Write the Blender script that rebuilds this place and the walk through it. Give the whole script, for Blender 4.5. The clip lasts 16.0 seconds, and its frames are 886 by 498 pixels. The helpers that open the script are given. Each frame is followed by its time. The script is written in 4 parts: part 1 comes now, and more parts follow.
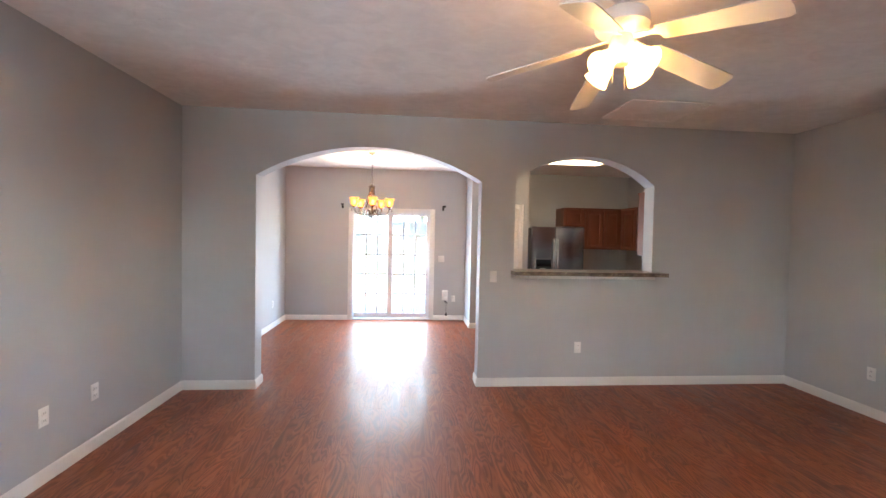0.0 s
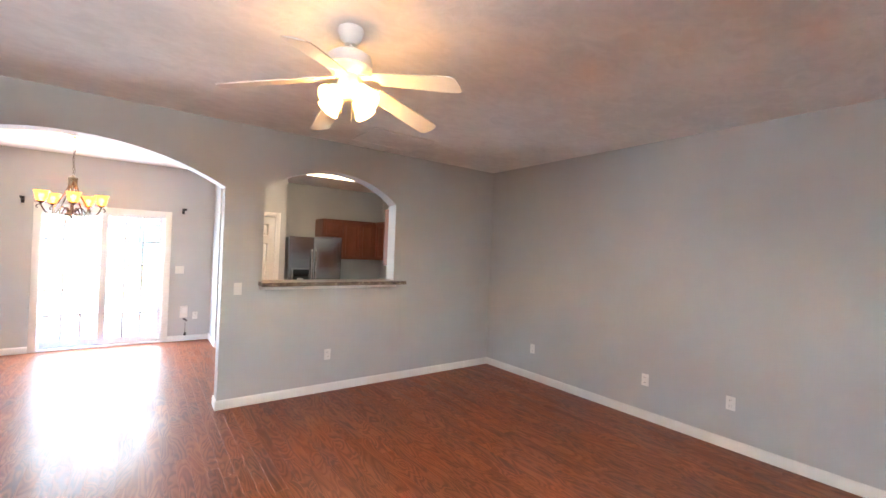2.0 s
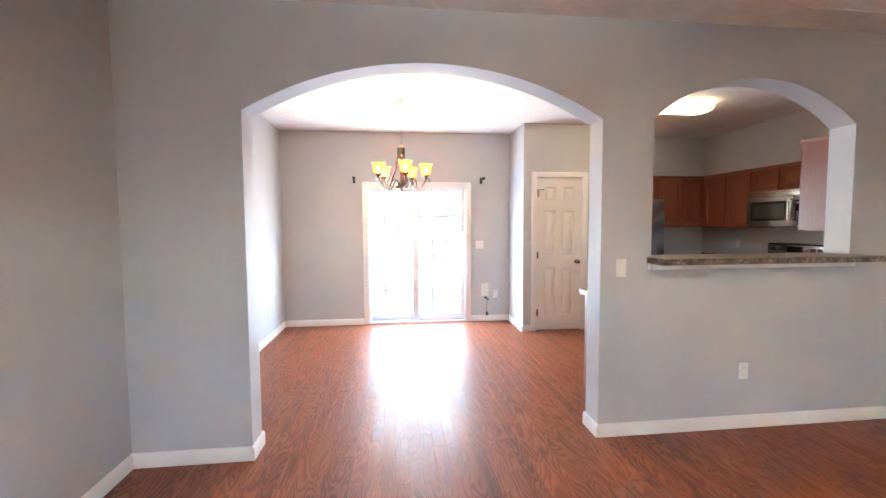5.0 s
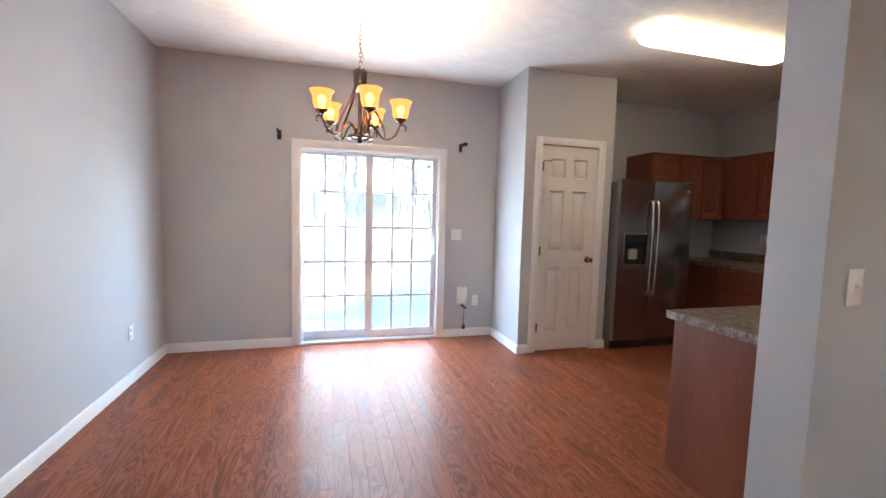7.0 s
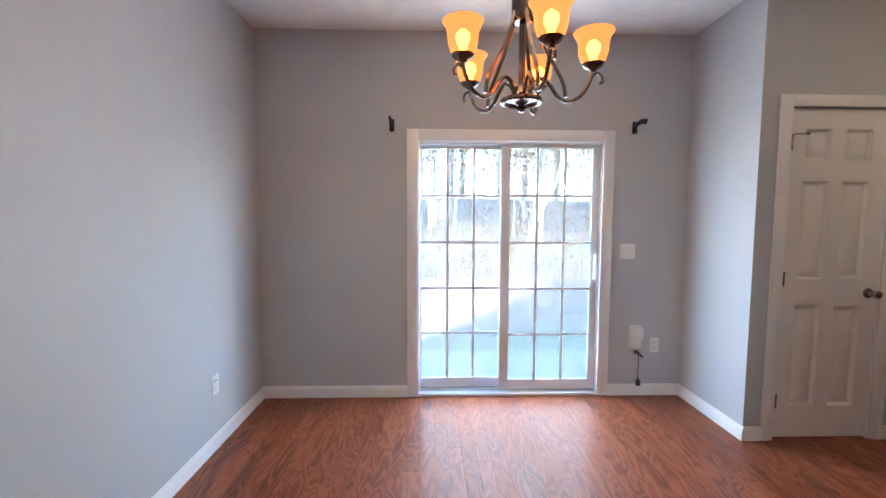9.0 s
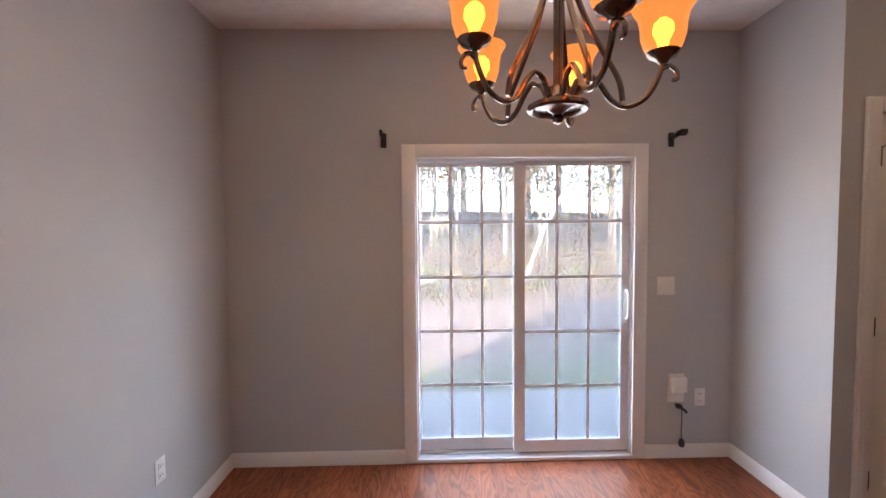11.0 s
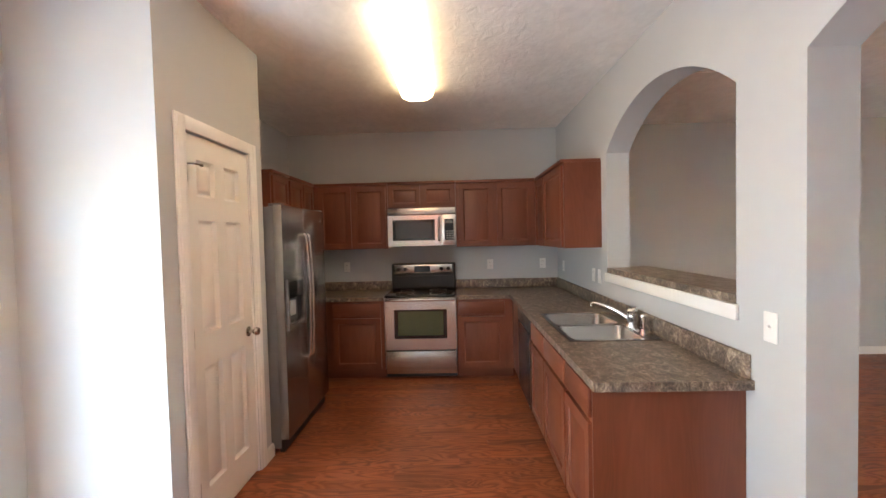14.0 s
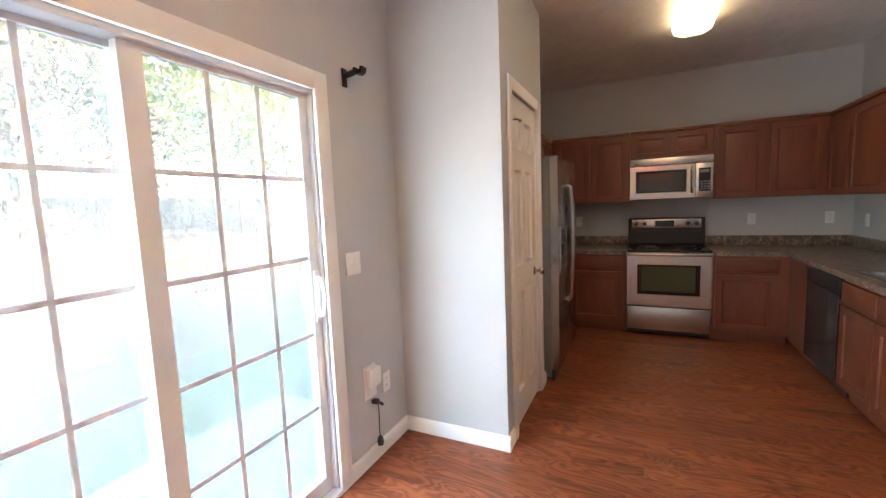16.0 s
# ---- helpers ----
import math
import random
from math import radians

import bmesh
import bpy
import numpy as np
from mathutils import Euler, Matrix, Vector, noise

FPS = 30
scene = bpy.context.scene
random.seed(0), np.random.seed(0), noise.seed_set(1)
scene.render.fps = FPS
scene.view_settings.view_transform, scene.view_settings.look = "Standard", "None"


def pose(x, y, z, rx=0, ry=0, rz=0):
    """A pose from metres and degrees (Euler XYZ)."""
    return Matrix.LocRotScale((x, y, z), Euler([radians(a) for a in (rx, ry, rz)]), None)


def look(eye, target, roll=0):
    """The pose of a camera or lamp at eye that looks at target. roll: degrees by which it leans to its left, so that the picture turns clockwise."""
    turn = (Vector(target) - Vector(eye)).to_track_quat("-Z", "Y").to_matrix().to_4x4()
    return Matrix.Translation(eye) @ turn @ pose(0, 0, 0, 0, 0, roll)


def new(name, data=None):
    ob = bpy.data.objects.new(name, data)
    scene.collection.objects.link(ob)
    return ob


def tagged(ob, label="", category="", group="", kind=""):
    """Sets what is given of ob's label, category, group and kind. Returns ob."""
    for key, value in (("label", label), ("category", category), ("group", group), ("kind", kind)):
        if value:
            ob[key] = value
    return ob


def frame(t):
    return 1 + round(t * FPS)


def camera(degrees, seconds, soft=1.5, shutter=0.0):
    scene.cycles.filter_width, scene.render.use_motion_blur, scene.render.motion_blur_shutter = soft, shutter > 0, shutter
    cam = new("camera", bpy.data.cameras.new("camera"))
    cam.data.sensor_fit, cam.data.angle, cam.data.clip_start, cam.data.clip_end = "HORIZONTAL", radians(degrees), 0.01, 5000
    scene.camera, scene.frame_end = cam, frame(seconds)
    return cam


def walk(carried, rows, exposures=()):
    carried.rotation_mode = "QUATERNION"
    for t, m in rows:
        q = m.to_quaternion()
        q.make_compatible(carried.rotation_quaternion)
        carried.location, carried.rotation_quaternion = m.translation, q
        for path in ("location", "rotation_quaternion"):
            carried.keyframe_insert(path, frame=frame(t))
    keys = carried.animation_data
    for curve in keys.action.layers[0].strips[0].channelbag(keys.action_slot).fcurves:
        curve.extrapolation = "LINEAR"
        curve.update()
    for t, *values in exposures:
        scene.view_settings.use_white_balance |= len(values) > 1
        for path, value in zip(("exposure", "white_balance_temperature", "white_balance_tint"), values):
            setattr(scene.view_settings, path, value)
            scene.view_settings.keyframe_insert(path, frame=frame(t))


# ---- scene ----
cam = camera(94.5, 16.0)

PATH = [
    (0, (-0.127, 0.382, 1.56), (0.046, 2.374, 1.501), 1.2),
    (0.5, (-0.119, 0.251, 1.571), (0.508, 2.15, 1.546), 1.6),
    (1, (-0.081, 0.175, 1.593), (0.914, 1.91, 1.594), 2.1),
    (1.5, (-0.003, 0.133, 1.593), (1.227, 1.71, 1.614), 2.4),
    (2, (-0.004, 0.175, 1.59), (1.182, 1.786, 1.607), 2.2),
    (2.5, (-0.055, 0.378, 1.58), (0.866, 2.154, 1.59), 1.6),
    (3, (-0.162, 0.637, 1.563), (0.404, 2.555, 1.545), 0.9),
    (3.5, (-0.324, 0.941, 1.548), (-0.028, 2.918, 1.489), 0.0),
    (4, (-0.514, 1.233, 1.512), (-0.345, 3.224, 1.428), -0.5),
    (4.5, (-0.625, 1.619, 1.498), (-0.47, 3.611, 1.416), -0.7),
    (5, (-0.724, 2.003, 1.459), (-0.499, 3.987, 1.337), -0.3),
    (5.2, (-0.772, 2.183, 1.43), (-0.498, 4.16, 1.312), 0.1),
    (7.3, (-0.875, 3.91, 1.349), (-0.321, 5.824, 1.183), 1.5),
    (7.5, (-0.875, 4.051, 1.345), (-0.33, 5.969, 1.189), 1.3),
    (8, (-0.896, 4.368, 1.378), (-0.366, 6.29, 1.226), 1.5),
    (8.5, (-0.98, 4.689, 1.391), (-0.56, 6.638, 1.241), 0.4),
    (8.7, (-1.016, 4.77, 1.393), (-0.802, 6.753, 1.243), 0.4),
    (10.8, (-0.989, 5.305, 1.495), (-1.207, 7.289, 1.363), -0.1),
    (11, (-1.009, 5.375, 1.526), (-0.961, 7.372, 1.432), -0.5),
    (11.5, (-0.991, 5.558, 1.531), (-0.276, 7.425, 1.478), -0.5),
    (12, (-0.892, 5.749, 1.502), (0.362, 7.306, 1.501), -0.1),
    (12.5, (-0.806, 5.867, 1.52), (0.841, 7.001, 1.519), -0.3),
    (13, (-0.759, 5.979, 1.544), (1.134, 6.623, 1.54), -0.9),
    (13.5, (-0.766, 6.016, 1.531), (1.219, 6.263, 1.516), -1.4),
    (14, (-0.844, 5.999, 1.517), (1.154, 6.058, 1.454), -1.4),
    (14.5, (-1.007, 6.02, 1.485), (0.984, 6.141, 1.347), -0.9),
    (15, (-1.153, 6.148, 1.477), (0.805, 6.514, 1.294), -1.1),
    (15.5, (-1.239, 6.391, 1.465), (0.655, 7.003, 1.266), -1.9),
    (16, (-1.207, 6.645, 1.429), (0.584, 7.51, 1.22), -2.3),
]
walk(cam, [(t, look(eye, target, roll)) for t, eye, target, roll in PATH],
     [(0, 7.65, 5950, 10), (2, 8.12, 5950, 9), (4, 8.14, 5700, 10), (5, 8.08, 5850, 10), (7.5, 7.13, 5600, 9),
      (8.5, 6.93, 5450, 9), (10.8, 6.13, 6800, 26), (11.2, 6.36, 6650, 20), (12, 6.77, 6250, 14), (13, 7.32, 6250, 11),
      (14, 7.85, 6400, 9), (14.5, 8.00, 6400, 9), (15.3, 7.75, 6400, 9), (16, 7.25, 6600, 11)])

# world, sun and sky
SUN_DIR = Vector((0.55, 0.78, -0.72)).normalized()
world = bpy.data.worlds.new("sky_world")
scene.world = world
world.use_nodes = True
wn = world.node_tree.nodes
sky = wn.new("ShaderNodeTexSky")
sky.sky_type = 'NISHITA'
sky.sun_disc = False
sky.sun_elevation = math.asin(-SUN_DIR.z)
sky.sun_rotation = math.atan2(-SUN_DIR.x, -SUN_DIR.y)
world.node_tree.links.new(sky.outputs[0], wn["Background"].inputs[0])
wn["Background"].inputs[1].default_value = 0.15
sun = bpy.data.lights.new("sun", 'SUN')
sun.energy = 1.2
sun.angle = radians(0.5)
sun.color = (1.0, 0.95, 0.87)
sun_ob = new("sun", sun)
sun_ob.rotation_euler = SUN_DIR.to_track_quat("-Z", "Y").to_euler()

# added fill lamp in an assumed window behind the walker, aimed at the ceiling
front = bpy.data.lights.new("unseen_window_fill", 'AREA')
front.shape = 'RECTANGLE'
front.size, front.size_y = 0.75, 0.7
front.energy = 0.85
front.spread = radians(85)
front.color = (0.93, 0.97, 1.0)
new("unseen_window_fill", front).matrix_basis = look((-0.8, -2.42, 1.6), (-0.6, 0.0, 4.4))

# daylight of the glass door, over its whole opening
day = bpy.data.lights.new("glass_door_daylight", 'AREA')
day.shape = 'RECTANGLE'
day.size, day.size_y = 1.36, 1.86
day.energy = 0.42
day.color = (0.88, 0.945, 1.0)
new("glass_door_daylight", day).matrix_basis = look((-0.415, 8.004, 1.03), (-0.415, 7.0, 1.03))

# plan, in metres
CEIL = 2.778
XL, XR = -2.325, 4.112
YL, YK, YF, YS = 4.588, 4.768, 8.0, -2.4
ARCH = (-1.628, 0.626, 2.137, 2.45)
PASS = (0.985, 2.505, 2.15, 2.437)
PASS_Z = 1.188
PX0, PX1, PY = 0.957, 1.95, 7.318
SLX0, SLX1, SLZ = -1.125, 0.295, 1.985

# ---------------------------------------------------------------- materials


def link(nt, a, b):
    nt.links.new(a, b)


def blank(name):
    m = bpy.data.materials.new(name)
    m.use_nodes = True
    nt = m.node_tree
    return m, nt, nt.nodes["Principled BSDF"]


def noise_at(nt, vec, scale, detail=4, rough=0.55, stretch=None, distort=0.0):
    if stretch:
        mp = nt.nodes.new("ShaderNodeMapping")
        mp.inputs["Scale"].default_value = stretch
        link(nt, vec, mp.inputs["Vector"])
        vec = mp.outputs[0]
    n = nt.nodes.new("ShaderNodeTexNoise")
    n.inputs["Scale"].default_value = scale
    n.inputs["Detail"].default_value = detail
    n.inputs["Roughness"].default_value = rough
    n.inputs["Distortion"].default_value = distort
    link(nt, vec, n.inputs["Vector"])
    return n.outputs[0]


def ramp(nt, fac, stops):
    r = nt.nodes.new("ShaderNodeValToRGB")
    els = r.color_ramp.elements
    while len(els) < len(stops):
        els.new(0.5)
    for e, (p, c) in zip(els, stops):
        e.position = p
        e.color = (*c, 1) if len(c) == 3 else c
    link(nt, fac, r.inputs[0])
    return r.outputs[0]


def mixc(nt, fac, a, b, mode='MIX'):
    mx = nt.nodes.new("ShaderNodeMix")
    mx.data_type = 'RGBA'
    mx.blend_type = mode
    for sock, val in ((mx.inputs[0], fac), (mx.inputs[6], a), (mx.inputs[7], b)):
        if isinstance(val, (int, float)):
            sock.default_value = val
        elif isinstance(val, tuple):
            sock.default_value = (*val, 1)
        else:
            link(nt, val, sock)
    return mx.outputs[2]


def math_node(nt, op, a, b=0.0):
    n = nt.nodes.new("ShaderNodeMath")
    n.operation = op
    for sock, val in zip(n.inputs, (a, b)):
        if isinstance(val, (int, float)):
            sock.default_value = val
        else:
            link(nt, val, sock)
    return n.outputs[0]


def bump(nt, bsdf, height, strength, dist=0.002):
    b = nt.nodes.new("ShaderNodeBump")
    b.inputs["Strength"].default_value = strength
    b.inputs["Distance"].default_value = dist
    link(nt, height, b.inputs["Height"])
    link(nt, b.outputs[0], bsdf.inputs["Normal"])


def coords(nt, which="Object"):
    return nt.nodes.new("ShaderNodeTexCoord").outputs[which]


def plain(name, base, rough=0.5, metal=0.0, var=0.08, scale=3.0, stretch=None, bmp=0.0, bscale=150.0, rvar=0.1, spec=0.5, coat=0.0, dist=0.002):
    """A surface of one colour with broad and fine variation, roughness wear and relief."""
    m, nt, p = blank(name)
    v = coords(nt)
    broad = noise_at(nt, v, scale, 5, 0.6, stretch)
    fine = noise_at(nt, v, scale * 14, 3, 0.6, stretch)
    f = math_node(nt, 'ADD', math_node(nt, 'MULTIPLY', broad, 0.65), math_node(nt, 'MULTIPLY', fine, 0.35))
    lo = tuple(c * (1 - var) for c in base)
    hi = tuple(min(1, c * (1 + var)) for c in base)
    link(nt, ramp(nt, f, [(0.3, lo), (0.7, hi)]), p.inputs["Base Color"])
    rr = ramp(nt, broad, [(0.3, (rough - rvar * rough,) * 3), (0.7, (min(1, rough + rvar * rough),) * 3)])
    link(nt, rr, p.inputs["Roughness"])
    p.inputs["Metallic"].default_value = metal
    p.inputs["Specular IOR Level"].default_value = spec
    p.inputs["Coat Weight"].default_value = coat
    p.inputs["Coat Roughness"].default_value = 0.15
    if bmp:
        bump(nt, p, noise_at(nt, v, bscale, 3), bmp, dist)
    return m


def wood(name, dark, mid, light, rough, along, bmp=0.15, pieces=False, coat=0.0, spec=0.5, figure=0.2, ring=95.0, along_scale=0.11, wobble=0.35):
    """Stained wood: cathedral figure, pores and piece-to-piece tone. along: 0, 1 or 2, the axis of the grain."""
    m, nt, p = blank(name)
    v = coords(nt)
    info = nt.nodes.new("ShaderNodeObjectInfo").outputs["Random"]
    isl = nt.nodes.new("ShaderNodeNewGeometry").outputs["Random Per Island"]
    rnd = math_node(nt, 'FRACT', math_node(nt, 'ADD', info, isl)) if pieces else info
    cmb = nt.nodes.new("ShaderNodeCombineXYZ")
    for i in range(3):
        link(nt, math_node(nt, 'MULTIPLY', rnd, 31.0 + 17 * i), cmb.inputs[i])
    add = nt.nodes.new("ShaderNodeVectorMath")
    link(nt, v, add.inputs[0])
    link(nt, cmb.outputs[0], add.inputs[1])
    v = add.outputs[0]
    st = [1.0, 1.0, 1.0]
    st[along] = along_scale
    fig = noise_at(nt, v, 7.5, 2, 0.45, tuple(st), wobble)
    rings = math_node(nt, 'SINE', math_node(nt, 'MULTIPLY', fig, ring))
    rings = math_node(nt, 'ADD', math_node(nt, 'MULTIPLY', rings, 0.5), 0.5)
    st[along] = 0.03
    pores = noise_at(nt, v, 120, 2, 0.5, tuple(st))
    st[along] = 0.2
    broad = noise_at(nt, v, 5, 3, 0.5, tuple(st))
    f = math_node(nt, 'ADD', math_node(nt, 'MULTIPLY', rings, figure), math_node(nt, 'MULTIPLY', pores, 0.15))
    f = math_node(nt, 'ADD', f, math_node(nt, 'MULTIPLY', broad, 0.85 - figure))
    col = ramp(nt, f, [(0.27, dark), (0.5, mid), (0.74, light)])
    if pieces:
        tone = ramp(nt, rnd, [(0.0, (0.78, 0.75, 0.73)), (0.12, (0.92, 0.91, 0.9)), (0.7, (1.0, 1.0, 1.0)), (1.0, (1.16, 1.14, 1.12))])
        col = mixc(nt, 1.0, col, tone, 'MULTIPLY')
    link(nt, col, p.inputs["Base Color"])
    link(nt, ramp(nt, broad, [(0.3, (rough * 0.82,) * 3), (0.7, (rough * 1.2,) * 3)]), p.inputs["Roughness"])
    p.inputs["Specular IOR Level"].default_value = spec
    p.inputs["Coat Weight"].default_value = coat
    p.inputs["Coat Roughness"].default_value = 0.15
    p.inputs["Coat IOR"].default_value = 1.6
    if bmp:
        bump(nt, p, f, bmp, 0.0012)
    return m


def stone_laminate():
    m, nt, p = blank("speckled_laminate")
    v = coords(nt)
    blotch = noise_at(nt, v, 16, 8, 0.85, (1.0, 1.3, 1.0), 0.7)
    fleck = noise_at(nt, v, 70, 4, 0.75, None, 0.4)
    c1 = ramp(nt, blotch, [(0.36, (0.03, 0.022, 0.018)), (0.46, (0.11, 0.08, 0.06)), (0.54, (0.24, 0.18, 0.135)), (0.63, (0.58, 0.48, 0.37))])
    c2 = ramp(nt, fleck, [(0.36, (0.02, 0.016, 0.015)), (0.52, (0.14, 0.115, 0.095)), (0.68, (0.46, 0.41, 0.34))])
    link(nt, mixc(nt, 0.3, c1, c2), p.inputs["Base Color"])
    p.inputs["Roughness"].default_value = 0.36
    bump(nt, p, fleck, 0.06, 0.001)
    return m


def steel(name, base, rough, along=2):
    """Brushed steel: faint long streaks and smudges in tone and gloss."""
    m, nt, p = blank(name)
    v = coords(nt)
    st = [1.0, 1.0, 1.0]
    st[along] = 0.02
    streak = noise_at(nt, v, 60, 2, 0.5, tuple(st))
    smudge = noise_at(nt, v, 3, 4, 0.6)
    link(nt, ramp(nt, streak, [(0.3, tuple(c * 0.95 for c in base)), (0.7, tuple(min(1, c * 1.04) for c in base))]), p.inputs["Base Color"])
    link(nt, ramp(nt, smudge, [(0.3, (rough * 0.9,) * 3), (0.7, (rough * 1.12,) * 3)]), p.inputs["Roughness"])
    p.inputs["Metallic"].default_value = 1.0
    return m


def glow(name, colour, strength, base=None):
    m, nt, p = blank(name)
    p.inputs["Base Color"].default_value = (*(base or colour), 1)
    p.inputs["Roughness"].default_value = 0.35
    p.inputs["Emission Color"].default_value = (*colour, 1)
    p.inputs["Emission Strength"].default_value = strength
    return m


def lit_glass(name, colour, strength, base, through_share, body):
    """Tinted lamp glass that glows and lets part of the bulb's light straight through."""
    m = glow(name, colour, strength, tuple(c * body for c in base))
    nt = m.node_tree
    t = nt.nodes.new("ShaderNodeBsdfTransparent")
    t.inputs[0].default_value = (*base, 1)
    mx = nt.nodes.new("ShaderNodeMixShader")
    mx.inputs[0].default_value = through_share
    link(nt, nt.nodes["Principled BSDF"].outputs[0], mx.inputs[1])
    link(nt, t.outputs[0], mx.inputs[2])
    link(nt, mx.outputs[0], nt.nodes["Material Output"].inputs[0])
    return m


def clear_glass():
    """Pane glass tinted to dim the yard; translucent haze painted in, scattering some daylight."""
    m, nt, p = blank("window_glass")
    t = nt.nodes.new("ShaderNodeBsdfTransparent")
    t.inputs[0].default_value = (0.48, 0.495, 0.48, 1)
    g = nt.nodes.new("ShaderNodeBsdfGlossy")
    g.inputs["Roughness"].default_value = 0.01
    # veil of glare over the view, mixed in as a translucent share
    glare_haze = nt.nodes.new("ShaderNodeBsdfTranslucent")
    glare_haze.inputs[0].default_value = (0.9, 0.9, 0.9, 1)
    veil_mix = nt.nodes.new("ShaderNodeMixShader")
    link(nt, ramp(nt, noise_at(nt, coords(nt), 3.0, 4, 0.6), [(0.3, (0.04,) * 3), (0.7, (0.05,) * 3)]), veil_mix.inputs[0])
    link(nt, t.outputs[0], veil_mix.inputs[1])
    link(nt, glare_haze.outputs[0], veil_mix.inputs[2])
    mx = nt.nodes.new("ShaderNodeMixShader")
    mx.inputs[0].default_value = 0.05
    link(nt, veil_mix.outputs[0], mx.inputs[1])
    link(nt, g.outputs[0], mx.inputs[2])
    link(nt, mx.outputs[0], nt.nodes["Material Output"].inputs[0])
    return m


def paint(name, base, bmp, scale, rough=0.55, rag=False):
    """Rolled wall paint with orange-peel relief, or a dabbed ceiling texture."""
    m, nt, p = blank(name)
    v = coords(nt)
    broad = noise_at(nt, v, 1.3, 4, 0.6)
    if rag:
        relief = ramp(nt, noise_at(nt, v, scale, 3, 0.55, (1.0, 1.3, 1.0), 0.8), [(0.35, (0, 0, 0)), (0.65, (1, 1, 1))])
        broad = math_node(nt, 'ADD', math_node(nt, 'MULTIPLY', broad, 0.5), math_node(nt, 'MULTIPLY', noise_at(nt, v, 6, 4, 0.6, (1.0, 1.5, 1.0), 1.0), 0.5))
    else:
        relief = noise_at(nt, v, scale, 3, 0.5)
    lo = tuple(c * (0.93 if rag else 0.955) for c in base)
    hi = tuple(min(1, c * (1.045 if rag else 1.035)) for c in base)
    link(nt, ramp(nt, broad, [(0.4 if rag else 0.3, lo), (0.6 if rag else 0.7, hi)]), p.inputs["Base Color"])
    link(nt, ramp(nt, broad, [(0.3, (rough * 0.92,) * 3), (0.7, (rough * 1.08,) * 3)]), p.inputs["Roughness"])
    p.inputs["Specular IOR Level"].default_value = 0.35
    bump(nt, p, relief, bmp, 0.0025 if rag else 0.0012)
    return m


WALL = paint("grey_wall_paint", (0.485, 0.495, 0.5), 0.25, 160)
CEILING = paint("white_ceiling_texture", (0.86, 0.85, 0.825), 0.7, 11, 0.8, True)
TRIM = plain("white_trim_paint", (0.78, 0.77, 0.745), 0.35, var=0.03, scale=2, bmp=0.05, bscale=90)
DOORPAINT = plain("white_door_paint", (0.76, 0.74, 0.69), 0.38, var=0.03, scale=2, bmp=0.08, bscale=120)
VINYL = plain("white_vinyl", (0.74, 0.76, 0.78), 0.3, var=0.03, scale=3)
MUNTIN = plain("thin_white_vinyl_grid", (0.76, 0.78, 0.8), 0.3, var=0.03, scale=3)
PLASTIC = plain("white_plastic", (0.78, 0.77, 0.74), 0.32, var=0.03, scale=12)
PLANK = wood("red_oak_plank", (0.13, 0.036, 0.015), (0.25, 0.074, 0.031), (0.325, 0.108, 0.048), 0.46, 1, 0.0, True, coat=0.1, spec=0.34, figure=0.3, ring=85.0, along_scale=0.2, wobble=0.7)
SUBFLOOR = plain("brown_joint", (0.1, 0.03, 0.013), 0.5)
CHERRY = wood("cherry_cabinet", (0.122, 0.036, 0.0175), (0.165, 0.05, 0.0245), (0.208, 0.0655, 0.0335), 0.36, 2, 0.04, figure=0.08)
CHERRY_H = wood("cherry_cabinet_crossgrain", (0.122, 0.036, 0.0175), (0.165, 0.05, 0.0245), (0.208, 0.0655, 0.0335), 0.36, 0, 0.04, figure=0.08)
LAMINATE = stone_laminate()
STEEL = steel("brushed_steel", (0.62, 0.6, 0.565), 0.24, 0)
STEEL_V = steel("brushed_steel_upright", (0.42, 0.425, 0.43), 0.24, 2)
SINKSTEEL = steel("satin_sink_steel", (0.46, 0.455, 0.445), 0.2, 0)
CHROME = plain("chrome", (0.78, 0.78, 0.78), 0.08, 1.0, var=0.03, scale=8)
NICKEL = plain("satin_nickel", (0.52, 0.48, 0.42), 0.25, 1.0, var=0.06, scale=12)
GREYSIDE = plain("grey_enamel_side", (0.17, 0.17, 0.175), 0.45, var=0.06, bmp=0.15, bscale=300)
BLACKGLASS = plain("black_glass", (0.012, 0.012, 0.013), 0.06, var=0.1, spec=0.6)
OVENGLASS = plain("dark_oven_window", (0.05, 0.085, 0.045), 0.05, var=0.1, spec=0.8)
SCREENGLASS = plain("grey_screened_glass", (0.05, 0.05, 0.048), 0.12, var=0.1, spec=0.7)
BLACKPLASTIC = plain("black_plastic", (0.02, 0.02, 0.021), 0.35, var=0.1, scale=10)
BLACKIRON = plain("black_iron", (0.022, 0.021, 0.021), 0.5, 0.4, var=0.15, scale=30)
BRONZE = plain("brushed_bronze", (0.2, 0.172, 0.148), 0.24, 1.0, var=0.3, scale=18, bmp=0.1, bscale=120)
FANWHITE = plain("white_fan_enamel", (0.78, 0.76, 0.72), 0.4, var=0.03, scale=5)
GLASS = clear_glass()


def add_glare_share(m, share):
    """Paints glare on thin bars: lets a share of light behind through, spread out."""
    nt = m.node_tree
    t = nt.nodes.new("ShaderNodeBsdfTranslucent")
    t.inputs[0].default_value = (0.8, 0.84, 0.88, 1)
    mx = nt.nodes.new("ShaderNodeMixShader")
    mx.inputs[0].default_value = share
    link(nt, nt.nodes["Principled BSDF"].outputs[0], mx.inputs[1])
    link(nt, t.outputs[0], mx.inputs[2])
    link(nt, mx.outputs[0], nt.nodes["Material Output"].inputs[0])


